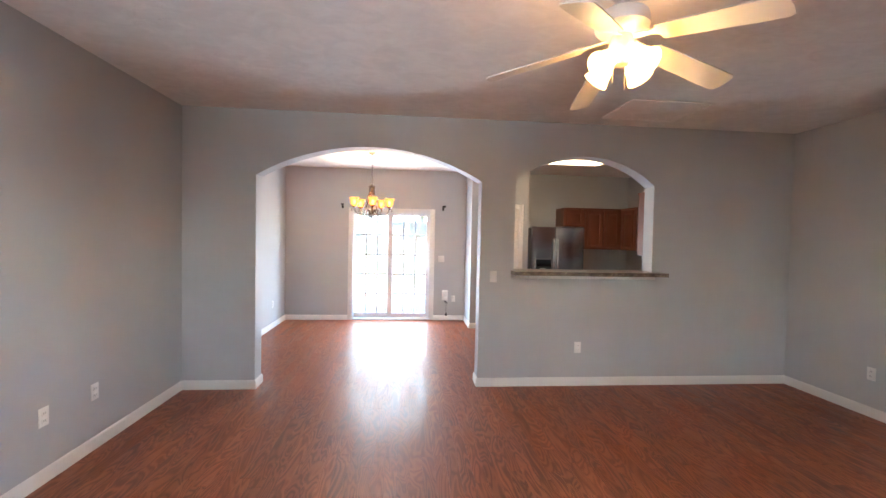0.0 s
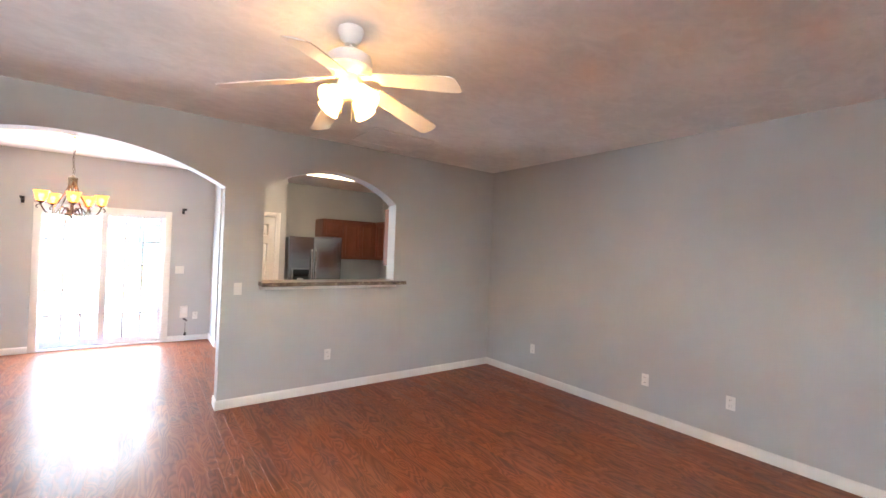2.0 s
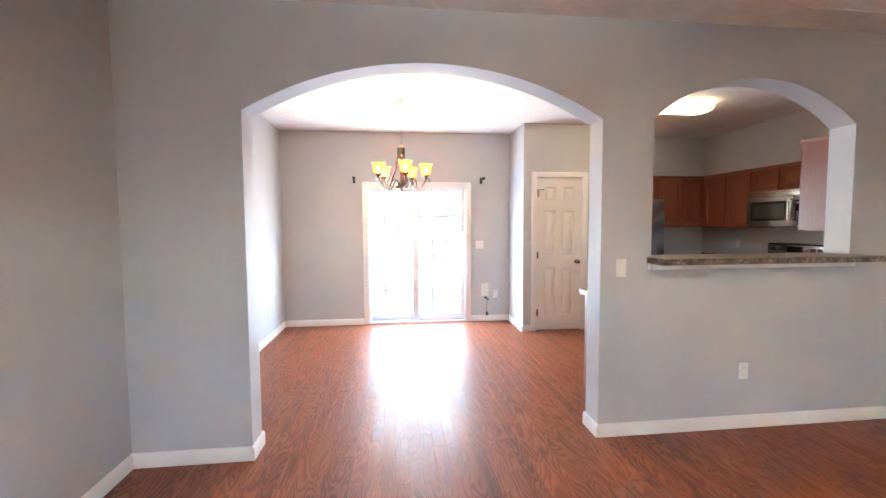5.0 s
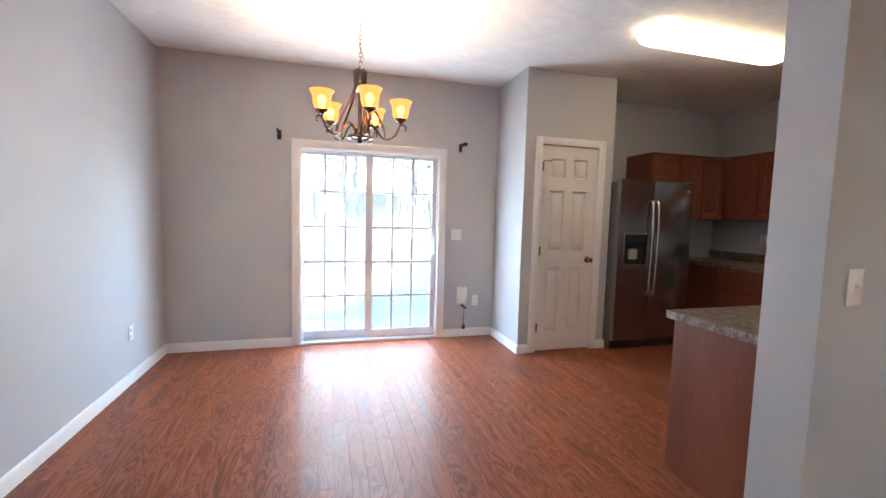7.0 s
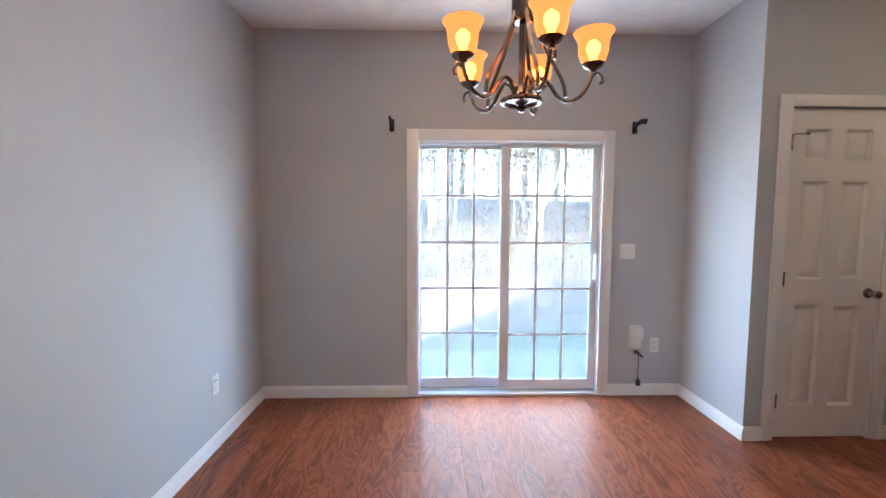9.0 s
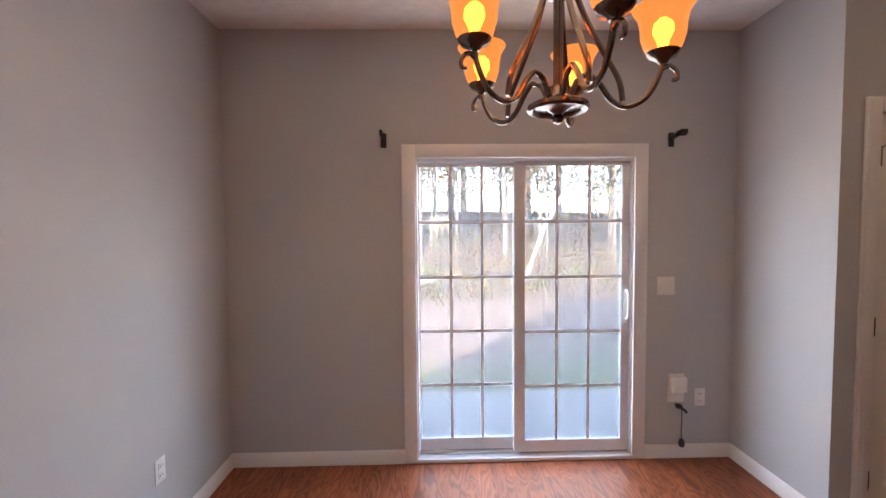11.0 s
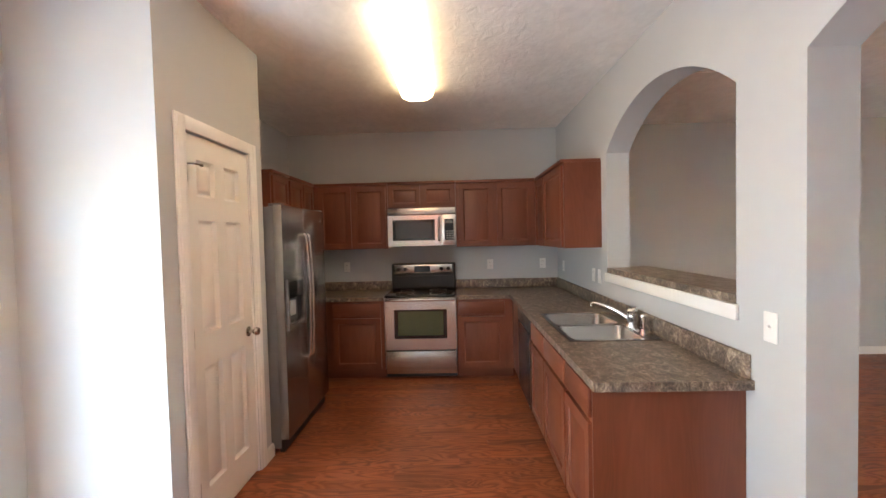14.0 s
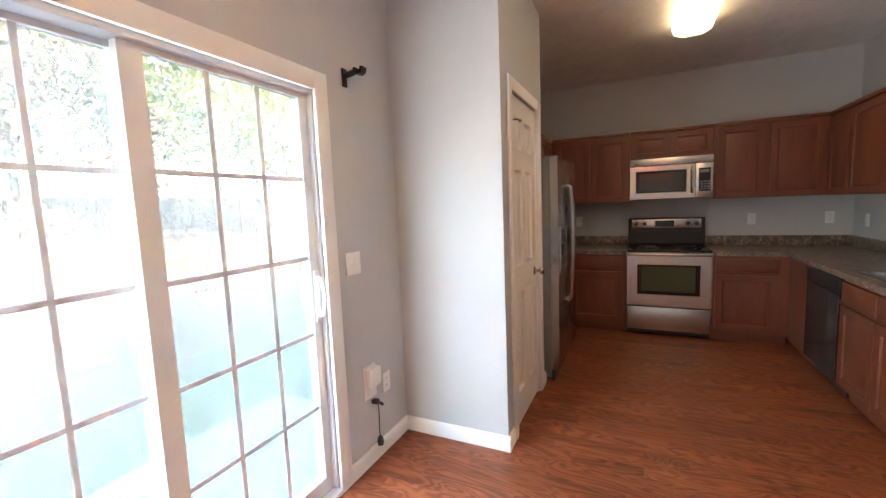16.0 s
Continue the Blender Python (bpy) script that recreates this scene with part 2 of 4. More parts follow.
# glare put into the door's grid bars, which are plain vinyl
add_glare_share(MUNTIN, 0.08)
AMBER = lit_glass("lit_amber_glass", (1.0, 0.36, 0.075), 0.014, (0.85, 0.42, 0.14), 0.22, 0.03)
AMBERCORE = glow("lit_bulb", (1.0, 0.60, 0.24), 6.0)
FANGLASS = lit_glass("lit_frosted_glass", (1.0, 0.55, 0.16), 0.055, (0.85, 0.66, 0.4), 0.3, 0.3)
FANCORE = glow("lit_fan_bulb", (1.0, 0.62, 0.27), 2.8)
DIFFUSER = glow("lit_acrylic_diffuser", (1.0, 0.70, 0.38), 0.045, (0.85, 0.82, 0.75))
SIDING = plain("pale_siding", (0.55, 0.54, 0.5), 0.7, var=0.06)
ROOFING = plain("dark_shingle", (0.07, 0.065, 0.06), 0.9, var=0.3, scale=6)
BARK = plain("grey_bark", (0.13, 0.112, 0.095), 0.9, var=0.4, scale=9, stretch=(1, 1, 0.2), bmp=0.8, bscale=30, dist=0.02)
PALEBARK = plain("bleached_bark", (0.2, 0.18, 0.16), 0.85, var=0.25, scale=9, bmp=0.6, bscale=30, dist=0.01)
CONCRETE = plain("patio_concrete", (0.17, 0.16, 0.145), 0.85, var=0.12, scale=2, bmp=0.3, bscale=60)


def leafy(name, a, b, c):
    m, nt, p = blank(name)
    isl = nt.nodes.new("ShaderNodeNewGeometry").outputs["Random Per Island"]
    link(nt, ramp(nt, isl, [(0.0, a), (0.5, b), (1.0, c)]), p.inputs["Base Color"])
    p.inputs["Roughness"].default_value = 0.75
    p.inputs["Specular IOR Level"].default_value = 0.2
    back = nt.nodes.new("ShaderNodeBsdfTranslucent")
    link(nt, p.inputs["Base Color"].links[0].from_socket, back.inputs[0])
    mx = nt.nodes.new("ShaderNodeMixShader")
    mx.inputs[0].default_value = 0.45
    link(nt, p.outputs[0], mx.inputs[1])
    link(nt, back.outputs[0], mx.inputs[2])
    link(nt, mx.outputs[0], nt.nodes["Material Output"].inputs[0])
    return m


LEAF = leafy("spring_leaves", (0.085, 0.12, 0.033), (0.13, 0.145, 0.045), (0.17, 0.13, 0.055))
DRYLEAF = leafy("dry_brush", (0.10, 0.062, 0.038), (0.15, 0.095, 0.06), (0.125, 0.10, 0.055))


def ground_material():
    m, nt, p = blank("lawn_and_leaf_litter")
    v = coords(nt)
    big = noise_at(nt, v, 0.35, 4, 0.6, None, 0.6)
    fine = noise_at(nt, v, 40, 5, 0.7)
    grass = ramp(nt, fine, [(0.3, (0.05, 0.056, 0.017)), (0.55, (0.08, 0.083, 0.028)), (0.75, (0.115, 0.105, 0.046))])
    litter = ramp(nt, fine, [(0.3, (0.05, 0.033, 0.023)), (0.55, (0.09, 0.062, 0.044)), (0.75, (0.13, 0.095, 0.07))])
    sep = nt.nodes.new("ShaderNodeSeparateXYZ")
    link(nt, v, sep.inputs[0])
    edge = math_node(nt, 'ADD', sep.outputs[1], math_node(nt, 'MULTIPLY', big, 4.0))
    edge = math_node(nt, 'SUBTRACT', edge, math_node(nt, 'MULTIPLY', sep.outputs[0], 0.25))
    fac = ramp(nt, math_node(nt, 'DIVIDE', edge, 20.0), [(0.58, (0, 0, 0)), (0.66, (1, 1, 1))])
    link(nt, mixc(nt, fac, grass, litter), p.inputs["Base Color"])
    p.inputs["Roughness"].default_value = 0.95
    bump(nt, p, fine, 0.6, 0.02)
    return m


GROUND = ground_material()

# ---------------------------------------------------------------- mesh tools


def box(bm, x0, x1, y0, y1, z0, z1, bev=0.0, seg=2):
    b = bmesh.new() if bev else bm
    vs = [b.verts.new((x, y, z)) for x in (x0, x1) for y in (y0, y1) for z in (z0, z1)]
    for q in ((0, 1, 3, 2), (4, 6, 7, 5), (0, 4, 5, 1), (2, 3, 7, 6), (0, 2, 6, 4), (1, 5, 7, 3)):
        b.faces.new([vs[i] for i in q])
    if bev:
        bmesh.ops.bevel(b, geom=list(b.edges), offset=bev, segments=seg, profile=0.5, affect='EDGES')
        merge(bm, b)
    return bm


def merge(bm, other):
    me = bpy.data.meshes.new("tmp")
    other.to_mesh(me)
    other.free()
    bm.from_mesh(me)
    bpy.data.meshes.remove(me)


def lathe(bm, profile, cx=0, cy=0, cz=0, n=24, m=None):
    """Turns (radius, height) pairs about the upright axis through (cx, cy, cz), or by the pose m."""
    rings = []
    for r, z in profile:
        ring = []
        for i in range(n if r > 1e-5 else 1):
            a = 2 * math.pi * i / n
            p = Vector((r * math.cos(a), r * math.sin(a), z))
            p = m @ p if m else p + Vector((cx, cy, cz))
            ring.append(bm.verts.new(p))
        rings.append(ring)
    for a, b in zip(rings, rings[1:]):
        for i in range(max(len(a), len(b))):
            j = (i + 1) % max(len(a), len(b))
            q = [a[i % len(a)], a[j % len(a)], b[j % len(b)], b[i % len(b)]]
            q = [v for k, v in enumerate(q) if v not in q[:k]]
            if len(q) > 2:
                bm.faces.new(q)
    return bm


def smooth_path(points, steps=5):
    pts = [Vector(p) for p in points]
    out = []
    for i in range(len(pts) - 1):
        p0, p1, p2, p3 = pts[max(i - 1, 0)], pts[i], pts[i + 1], pts[min(i + 2, len(pts) - 1)]
        for k in range(steps):
            t = k / steps
            out.append(0.5 * (2 * p1 + (p2 - p0) * t + (2 * p0 - 5 * p1 + 4 * p2 - p3) * t * t + (3 * p1 - p0 - 3 * p2 + p3) * t ** 3))
    out.append(pts[-1])
    return out


def tube(bm, pts, r0, r1=None, n=8, caps=True):
    r1 = r0 if r1 is None else r1
    rings = []
    up = Vector((0.13, 0.21, 0.97)).normalized()
    for i, p in enumerate(pts):
        d = (pts[min(i + 1, len(pts) - 1)] - pts[max(i - 1, 0)]).normalized()
        s = d.cross(up)
        s = s.normalized() if s.length > 1e-4 else Vector((1, 0, 0))
        u = s.cross(d)
        up = u
        r = r0 + (r1 - r0) * i / max(len(pts) - 1, 1)
        rings.append([bm.verts.new(p + r * (math.cos(2 * math.pi * k / n) * s + math.sin(2 * math.pi * k / n) * u)) for k in range(n)])
    for a, b in zip(rings, rings[1:]):
        for k in range(n):
            bm.faces.new((a[k], a[(k + 1) % n], b[(k + 1) % n], b[k]))
    if caps:
        bm.faces.new(rings[0])
        bm.faces.new(rings[-1])
    return bm


def slab_grid(bm, us, vs, w0, w1, solid, put):
    """A solid of thickness w0..w1 over the cells of us x vs for which solid(i, j); put(u, v, w) gives the place."""
    made = {}

    def vert(i, j, k):
        if (i, j, k) not in made:
            made[i, j, k] = bm.verts.new(put(us[i], vs[j], (w0, w1)[k]))
        return made[i, j, k]

    nu, nv = len(us) - 1, len(vs) - 1
    ok = lambda i, j: 0 <= i < nu and 0 <= j < nv and solid(i, j)
    for i in range(nu):
        for j in range(nv):
            if not ok(i, j):
                continue
            for k in (0, 1):
                bm.faces.new([vert(i, j, k), vert(i + 1, j, k), vert(i + 1, j + 1, k), vert(i, j + 1, k)])
            for di, dj, a, b in ((-1, 0, (0, 0), (0, 1)), (1, 0, (1, 0), (1, 1)), (0, -1, (0, 0), (1, 0)), (0, 1, (0, 1), (1, 1))):
                if not ok(i + di, j + dj):
                    bm.faces.new([vert(i + a[0], j + a[1], 0), vert(i + b[0], j + b[1], 0), vert(i + b[0], j + b[1], 1), vert(i + a[0], j + a[1], 1)])
    return bm


def to_mesh(name, bm, material, smooth=None, turn=True):
    if turn:
        bmesh.ops.recalc_face_normals(bm, faces=bm.faces)
    me = bpy.data.meshes.new(name)
    bm.to_mesh(me)
    bm.free()
    me.materials.append(material)
    if smooth:
        me.shade_smooth()
        me.set_sharp_from_angle(angle=radians(smooth))
    return me


def part(name, bm, material, parent=None, label="", smooth=35):
    """One mesh object, under a thing or a part if parent is given, in the parent's own axes."""
    ob = new(name, to_mesh(name, bm, material, smooth))
    if parent:
        ob.parent = parent
    return tagged(ob, label)


def thing(name, place, rz, label, category, group="", kind=""):
    ob = new(name)
    ob.empty_display_size = 0.1
    ob.matrix_basis = pose(*place, 0, 0, rz)
    return tagged(ob, label, category, group, kind)


def structure(name, bm, material, label, category, smooth=None):
    return tagged(part(name, bm, material, None, "", smooth), label, category, "", "structure")


def B(*a, **k):
    return box(bmesh.new(), *a, **k)


# ---------------------------------------------------------------- structure


def holed_wall(name, along, u0, u1, w0, w1, z0, z1, holes, label):
    """An upright wall along x or y from u0 to u1, w0..w1 thick, with rectangular holes (ua, ub, za, zb)."""
    us = sorted({u0, u1, *[h[0] for h in holes], *[h[1] for h in holes]})
    zs = sorted({z0, z1, *[max(z0, h[2]) for h in holes], *[h[3] for h in holes]})

    def solid(i, j):
        u, z = (us[i] + us[i + 1]) / 2, (zs[j] + zs[j + 1]) / 2
        return not any(a < u < b and c < z < d for a, b, c, d in holes)

    put = (lambda u, v, w: (u, w, v)) if along == "x" else (lambda u, v, w: (w, u, v))
    return structure(name, slab_grid(bmesh.new(), us, zs, w0, w1, solid, put), WALL, label, "wall")


def arc_height(x, a):
    x0, x1, spring, apex = a
    half, rise = (x1 - x0) / 2, apex - spring
    r = (half * half + rise * rise) / (2 * rise)
    return apex - r + math.sqrt(max(0, r * r - (x - (x0 + x1) / 2) ** 2))


def arch_wall():
    bm = bmesh.new()
    n = 28
    axs = [ARCH[0] + (ARCH[1] - ARCH[0]) * i / n for i in range(n + 1)]
    pxs = [PASS[0] + (PASS[1] - PASS[0]) * i / n for i in range(n + 1)]

    def quad(*p):
        bm.faces.new([bm.verts.new(q) for q in p])

    def panel(xa, xb, za0, zb0, za1, zb1):
        for y in (YL, YK):
            quad((xa, y, za0), (xb, y, zb0), (xb, y, zb1), (xa, y, za1))

    def sheet(xa, za, xb, zb):
        quad((xa, YL, za), (xb, YL, zb), (xb, YK, zb), (xa, YK, za))

    for xa, xb in ((XL, ARCH[0]), (ARCH[1], PASS[0]), (PASS[1], XR)):
        panel(xa, xb, 0, 0, CEIL, CEIL)
        sheet(xa, 0, xb, 0)
    for xs, a in ((axs, ARCH), (pxs, PASS)):
        for xa, xb in zip(xs, xs[1:]):
            za, zb = arc_height(xa, a), arc_height(xb, a)
            panel(xa, xb, za, zb, CEIL, CEIL)
            sheet(xa, za, xb, zb)
    for x in ARCH[:2]:
        sheet(x, 0, x, ARCH[2])
    panel(PASS[0], PASS[1], 0, 0, PASS_Z - 0.002, PASS_Z - 0.002)
    sheet(PASS[0], PASS_Z - 0.002, PASS[1], PASS_Z - 0.002)
    for x in PASS[:2]:
        sheet(x, PASS_Z - 0.002, x, PASS[2])
    sheet(XL, CEIL, XR, CEIL)
    for x in (XL, XR):
        sheet(x, 0, x, CEIL)
    bmesh.ops.remove_doubles(bm, verts=bm.verts, dist=0.0005)
    structure("wall_arch", bm, WALL, "grey painted partition with an arched doorway and pass-through", "wall", 30)


T = 0.14
arch_wall()
holed_wall("wall_west", "y", YS, YF + T, XL - T, XL, 0, CEIL, [], "grey painted long side wall with white baseboard")
holed_wall("wall_east", "y", YS, YF + T, XR, XR + T, 0, CEIL, [], "grey painted wall with three outlets")
holed_wall("wall_south", "x", XL, XR, YS - T, YS, 0, CEIL, [(-1.2, -0.4, 1.2, 2.0)], "grey painted end wall with an assumed front window")
holed_wall("wall_north", "x", XL, XR, YF, YF + T, 0, CEIL, [(SLX0, SLX1, -1, SLZ)], "grey painted exterior wall round the glass sliding door")
holed_wall("wall_pantry", "x", PX0, PX1, PY, PY + 0.1, 0, CEIL, [(1.142, 1.778, -1, 2.075)], "grey painted pantry closet wall")
holed_wall("wall_pantry_return", "y", PY + 0.1, YF, PX0, PX0 + 0.1, 0, CEIL, [], "grey painted closet side wall lit by the glass door")
holed_wall("wall_pantry_end", "y", PY + 0.1, YF, PX1 - 0.1, PX1, 0, CEIL, [], "grey painted closet side wall beside the refrigerator")
structure("ceiling", B(XL - T, XR + T, YS - T, YF + T, CEIL, CEIL + 0.12), CEILING, "off-white dabbed texture ceiling", "ceiling")


def baseboard(x0, y0, x1, y1, nx, ny):
    """A moulded skirting run along the wall's foot from one end to the other; (nx, ny) points into the room."""
    bm = bmesh.new()
    prof = [(0.001, 0.0), (0.015, 0.0), (0.015, 0.066), (0.011, 0.08), (0.006, 0.088), (0.001, 0.09)]
    ends = [[bm.verts.new((x + nx * d, y + ny * d, z)) for d, z in prof] for x, y in ((x0, y0), (x1, y1))]
    for i in range(len(prof)):
        j = (i + 1) % len(prof)
        bm.faces.new((ends[0][i], ends[1][i], ends[1][j], ends[0][j]))
    bm.faces.new(ends[0])
    bm.faces.new(ends[1])
    structure("baseboard", bm, TRIM, "white painted moulded baseboard", "baseboard", 30)


for run in ((XL, YS, XL, YL - 0.015, 1, 0), (XL, YL, ARCH[0], YL, 0, -1), (ARCH[0], YL - 0.015, ARCH[0], YK + 0.015, 1, 0),
            (ARCH[1], YL - 0.015, ARCH[1], YK + 0.015, -1, 0), (ARCH[1], YL, XR, YL, 0, -1), (XR, YS, XR, YL - 0.015, -1, 0),
            (XL, YS, XR, YS, 0, 1), (XL, YK, ARCH[0], YK, 0, 1), (ARCH[1], YK, 0.86, YK, 0, 1), (XL, YK + 0.015, XL, YF - 0.015, 1, 0),
            (XL, YF, -1.204, YF, 0, -1), (0.374, YF, PX0, YF, 0, -1), (PX0, PY - 0.015, PX0, YF - 0.015, -1, 0),
            (PX0, PY, 1.066, PY, 0, -1), (1.855, PY, PX1 + 0.013, PY, 0, -1), (PX1, PY, PX1, PY + 0.6, 1, 0)):
    baseboard(*run)

# unseen storey and roof, added to shade the yard and the front window
up = thing("unseen_storey", (0, 0, CEIL + 0.12), 0, "unseen pale siding storey with a dark shingle roof, added for shade", "house", "", "structure")
part("wall", B(XL - T, XR + T + 3, YS - 4, YF + T, 0, 2.9), SIDING, up)
bm = bmesh.new()
bx0, bx1, by0, by1 = XL - T - 0.3, XR + T + 3.3, YS - 4.3, YF + T + 0.35
rv = [bm.verts.new(p) for p in ((bx0, by0, 2.9), (bx1, by0, 2.9), (bx1, by1, 2.9), (bx0, by1, 2.9), (bx0, (by0 + by1) / 2, 5.6), (bx1, (by0 + by1) / 2, 5.6))]
for q in ((0, 1, 2, 3), (0, 1, 5, 4), (2, 3, 4, 5), (0, 3, 4), (1, 2, 5)):
    bm.faces.new([rv[i] for i in q])
part("roof", bm, ROOFING, up)

# ---------------------------------------------------------------- glass sliding door


def sliding_door():
    d = thing("door_1", (0, YF, 0), 0, "white vinyl sliding glass door with a grid of panes", "door", "", "structure")
    for x0, x1, z0, z1 in ((SLX0 - 0.08, SLX0 + 0.006, 0.002, SLZ + 0.08), (SLX1 - 0.006, SLX1 + 0.08, 0.002, SLZ + 0.08), (SLX0 + 0.006, SLX1 - 0.006, SLZ - 0.006, SLZ + 0.08)):
        bm = B(x0, x1, -0.018, -0.001, z0, z1, bev=0.004)
        part("casing", bm, TRIM, d)
    fw = 0.016
    for x0, x1, z0, z1 in ((SLX0 + 0.002, SLX0 + fw, 0.03, SLZ - 0.002), (SLX1 - fw, SLX1 - 0.002, 0.03, SLZ - 0.002), (SLX0 + fw, SLX1 - fw, SLZ - 0.026, SLZ - 0.002)):
        part("frame", B(x0, x1, 0.006, 0.125, z0, z1, bev=0.003), VINYL, d)
    part("threshold", B(SLX0 - 0.06, SLX1 + 0.06, -0.02, 0.13, 0.002, 0.028, bev=0.005), VINYL, d, "white sill with track")
    for yy in (0.035, 0.085):
        part("track", B(SLX0 + fw, SLX1 - fw, yy, yy + 0.006, 0.028, 0.04), STEEL, d)
    gz0, gz1 = 0.118, 1.938
    for x0, gx0, gx1, x1, y0 in ((SLX0 + fw + 0.002, -1.098, -0.478, -0.405, 0.078), (-0.482, -0.412, 0.228, SLX1 - fw - 0.002, 0.028)):
        s = part("sash", slab_grid(bmesh.new(), [x0, gx0, gx1, x1], [0.042, gz0, gz1, SLZ - 0.028], y0, y0 + 0.036,
                                   lambda i, j: (i, j) != (1, 1), lambda u, v, w: (u, w, v)), VINYL, d)
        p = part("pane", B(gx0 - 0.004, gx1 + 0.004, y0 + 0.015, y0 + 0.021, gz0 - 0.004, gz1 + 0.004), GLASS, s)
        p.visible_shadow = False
        for k in (1, 2):
            xm = gx0 + (gx1 - gx0) * k / 3
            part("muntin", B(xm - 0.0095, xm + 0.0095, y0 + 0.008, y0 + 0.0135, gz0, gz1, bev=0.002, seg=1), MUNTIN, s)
        for k in (1, 2, 3, 4):
            zm = gz0 + (gz1 - gz0) * k / 5
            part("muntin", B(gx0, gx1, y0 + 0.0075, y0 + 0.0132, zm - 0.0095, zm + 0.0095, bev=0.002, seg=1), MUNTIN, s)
    hx = 0.253
    bm = B(hx - 0.016, hx + 0.016, 0.014, 0.028, 0.9, 1.15, bev=0.004)
    tube(bm, smooth_path([(hx, 0.02, 0.93), (hx, -0.012, 0.95), (hx - 0.005, -0.03, 1.025), (hx, -0.012, 1.1), (hx, 0.02, 1.12)]), 0.008)
    part("handle", bm, VINYL, d, "white bow pull handle")


sliding_door()
# assumed front window, out of view, added to let daylight into the living room
w2 = thing("window_2", (-0.8, YS - T, 1.6), 0, "white framed front window, assumed and unseen", "window", "", "structure")
part("window_frame", slab_grid(bmesh.new(), [-0.4, -0.35, -0.025, 0.025, 0.35, 0.4], [-0.4, -0.35, 0.35, 0.4], 0.0, 0.05, lambda i, j: not (j == 1 and i in (1, 3)), lambda u, v, w: (u, w, v)), VINYL, w2)
for a in (-0.35, 0.025):
    pane = part("pane", B(a, a + 0.325, 0.022, 0.028, -0.35, 0.35), GLASS, w2)
    pane.visible_shadow = False

# ---------------------------------------------------------------- pantry door


def pantry_door():
    d = thing("door_2", (0, PY, 0), 0, "closed white six-panel pantry door", "door", "", "structure")
    x0, x1, top = 1.147, 1.773, 2.068
    for a, b, z0, z1 in ((x0 - 0.082, x0 - 0.004, 0.002, top + 0.075), (x1 + 0.004, x1 + 0.082, 0.002, top + 0.075), (x0 - 0.004, x1 + 0.004, top + 0.004, top + 0.075)):
        bm = B(a, b, -0.014, -0.001, z0, z1, bev=0.004)
        ia, ib = (a + 0.012, b - 0.03)
        if z0 < 1:
            box(bm, ia if a < 1.3 else a + 0.03, ib if a < 1.3 else b - 0.012, -0.019, -0.0135, z0, z1 - 0.012, 0.002, 1)
        part("casing", bm, TRIM, d)
    for a, b in ((x0 - 0.005, x0 - 0.001), (x1 + 0.001, x1 + 0.005)):
        part("jamb", B(a, b, 0.0, 0.1, 0.0, top + 0.004), TRIM, d)
    w = (x1 - x0)
    xs = [x0, x0 + 0.105, x0 + w / 2 - 0.045, x0 + w / 2 + 0.045, x1 - 0.105, x1]
    zs = [0.012, 0.215, 0.86, 1.03, 1.63, 1.755, 1.945, top]
    holes = {(i, j) for i in (1, 3) for j in (1, 3, 5)}
    leaf = part("leaf", slab_grid(bmesh.new(), xs, zs, 0.012, 0.047, lambda i, j: (i, j) not in holes, lambda u, v, w_: (u, w_, v)), DOORPAINT, d)
    for i, j in sorted(holes):
        a, b, c, e = xs[i], xs[i + 1], zs[j], zs[j + 1]
        bm = bmesh.new()
        rings = []
        for inset, y in ((0.0, 0.0125), (0.003, 0.024), (0.01, 0.034), (0.018, 0.0345), (0.026, 0.03), (0.044, 0.018)):
            rings.append([bm.verts.new(p) for p in ((a + inset, y, c + inset), (b - inset, y, c + inset), (b - inset, y, e - inset), (a + inset, y, e - inset))])
        for r, s in zip(rings, rings[1:]):
            for k in range(4):
                bm.faces.new((r[k], r[(k + 1) % 4], s[(k + 1) % 4], s[k]))
        bm.faces.new(rings[-1])
        box(bm, a, b, 0.0365, 0.045, c, e)
        part("panel", bm, DOORPAINT, leaf)
    m = pose(1.713, 0.012, 0.94, 90, 0, 0)
    bm = lathe(bmesh.new(), [(0, 0.0), (0.032, 0.0), (0.032, 0.006), (0.014, 0.01), (0.012, 0.034), (0.022, 0.042), (0.027, 0.055), (0.022, 0.068), (0, 0.072)], m=m, n=20)
    part("door_knob", bm, NICKEL, d, "round satin nickel knob")
    for z in (0.25, 1.03, 1.86):
        bm = lathe(bmesh.new(), [(0, -0.045), (0.007, -0.045), (0.007, 0.045), (0, 0.045)], x0 - 0.002, -0.004, z, 10)
        box(bm, x0, x0 + 0.026, 0.008, 0.0118, z - 0.044, z + 0.044)
        part("hinge", bm, NICKEL, d, "satin nickel butt hinge")
    bm = tube(bmesh.new(), smooth_path([(x0, -0.008, 1.905), (x0 + 0.02, -0.03, 1.908), (x0 + 0.07, -0.035, 1.908)]), 0.005)
    lathe(bm, [(0, 0), (0.009, 0.001), (0.009, 0.01), (0, 0.012)], m=pose(x0 + 0.07, -0.035, 1.908, 0, 90, 0), n=10)
    part("door_stop", bm, NICKEL, d, "hinge-pin door stop")


pantry_door()

# ---------------------------------------------------------------- pass-through ledge

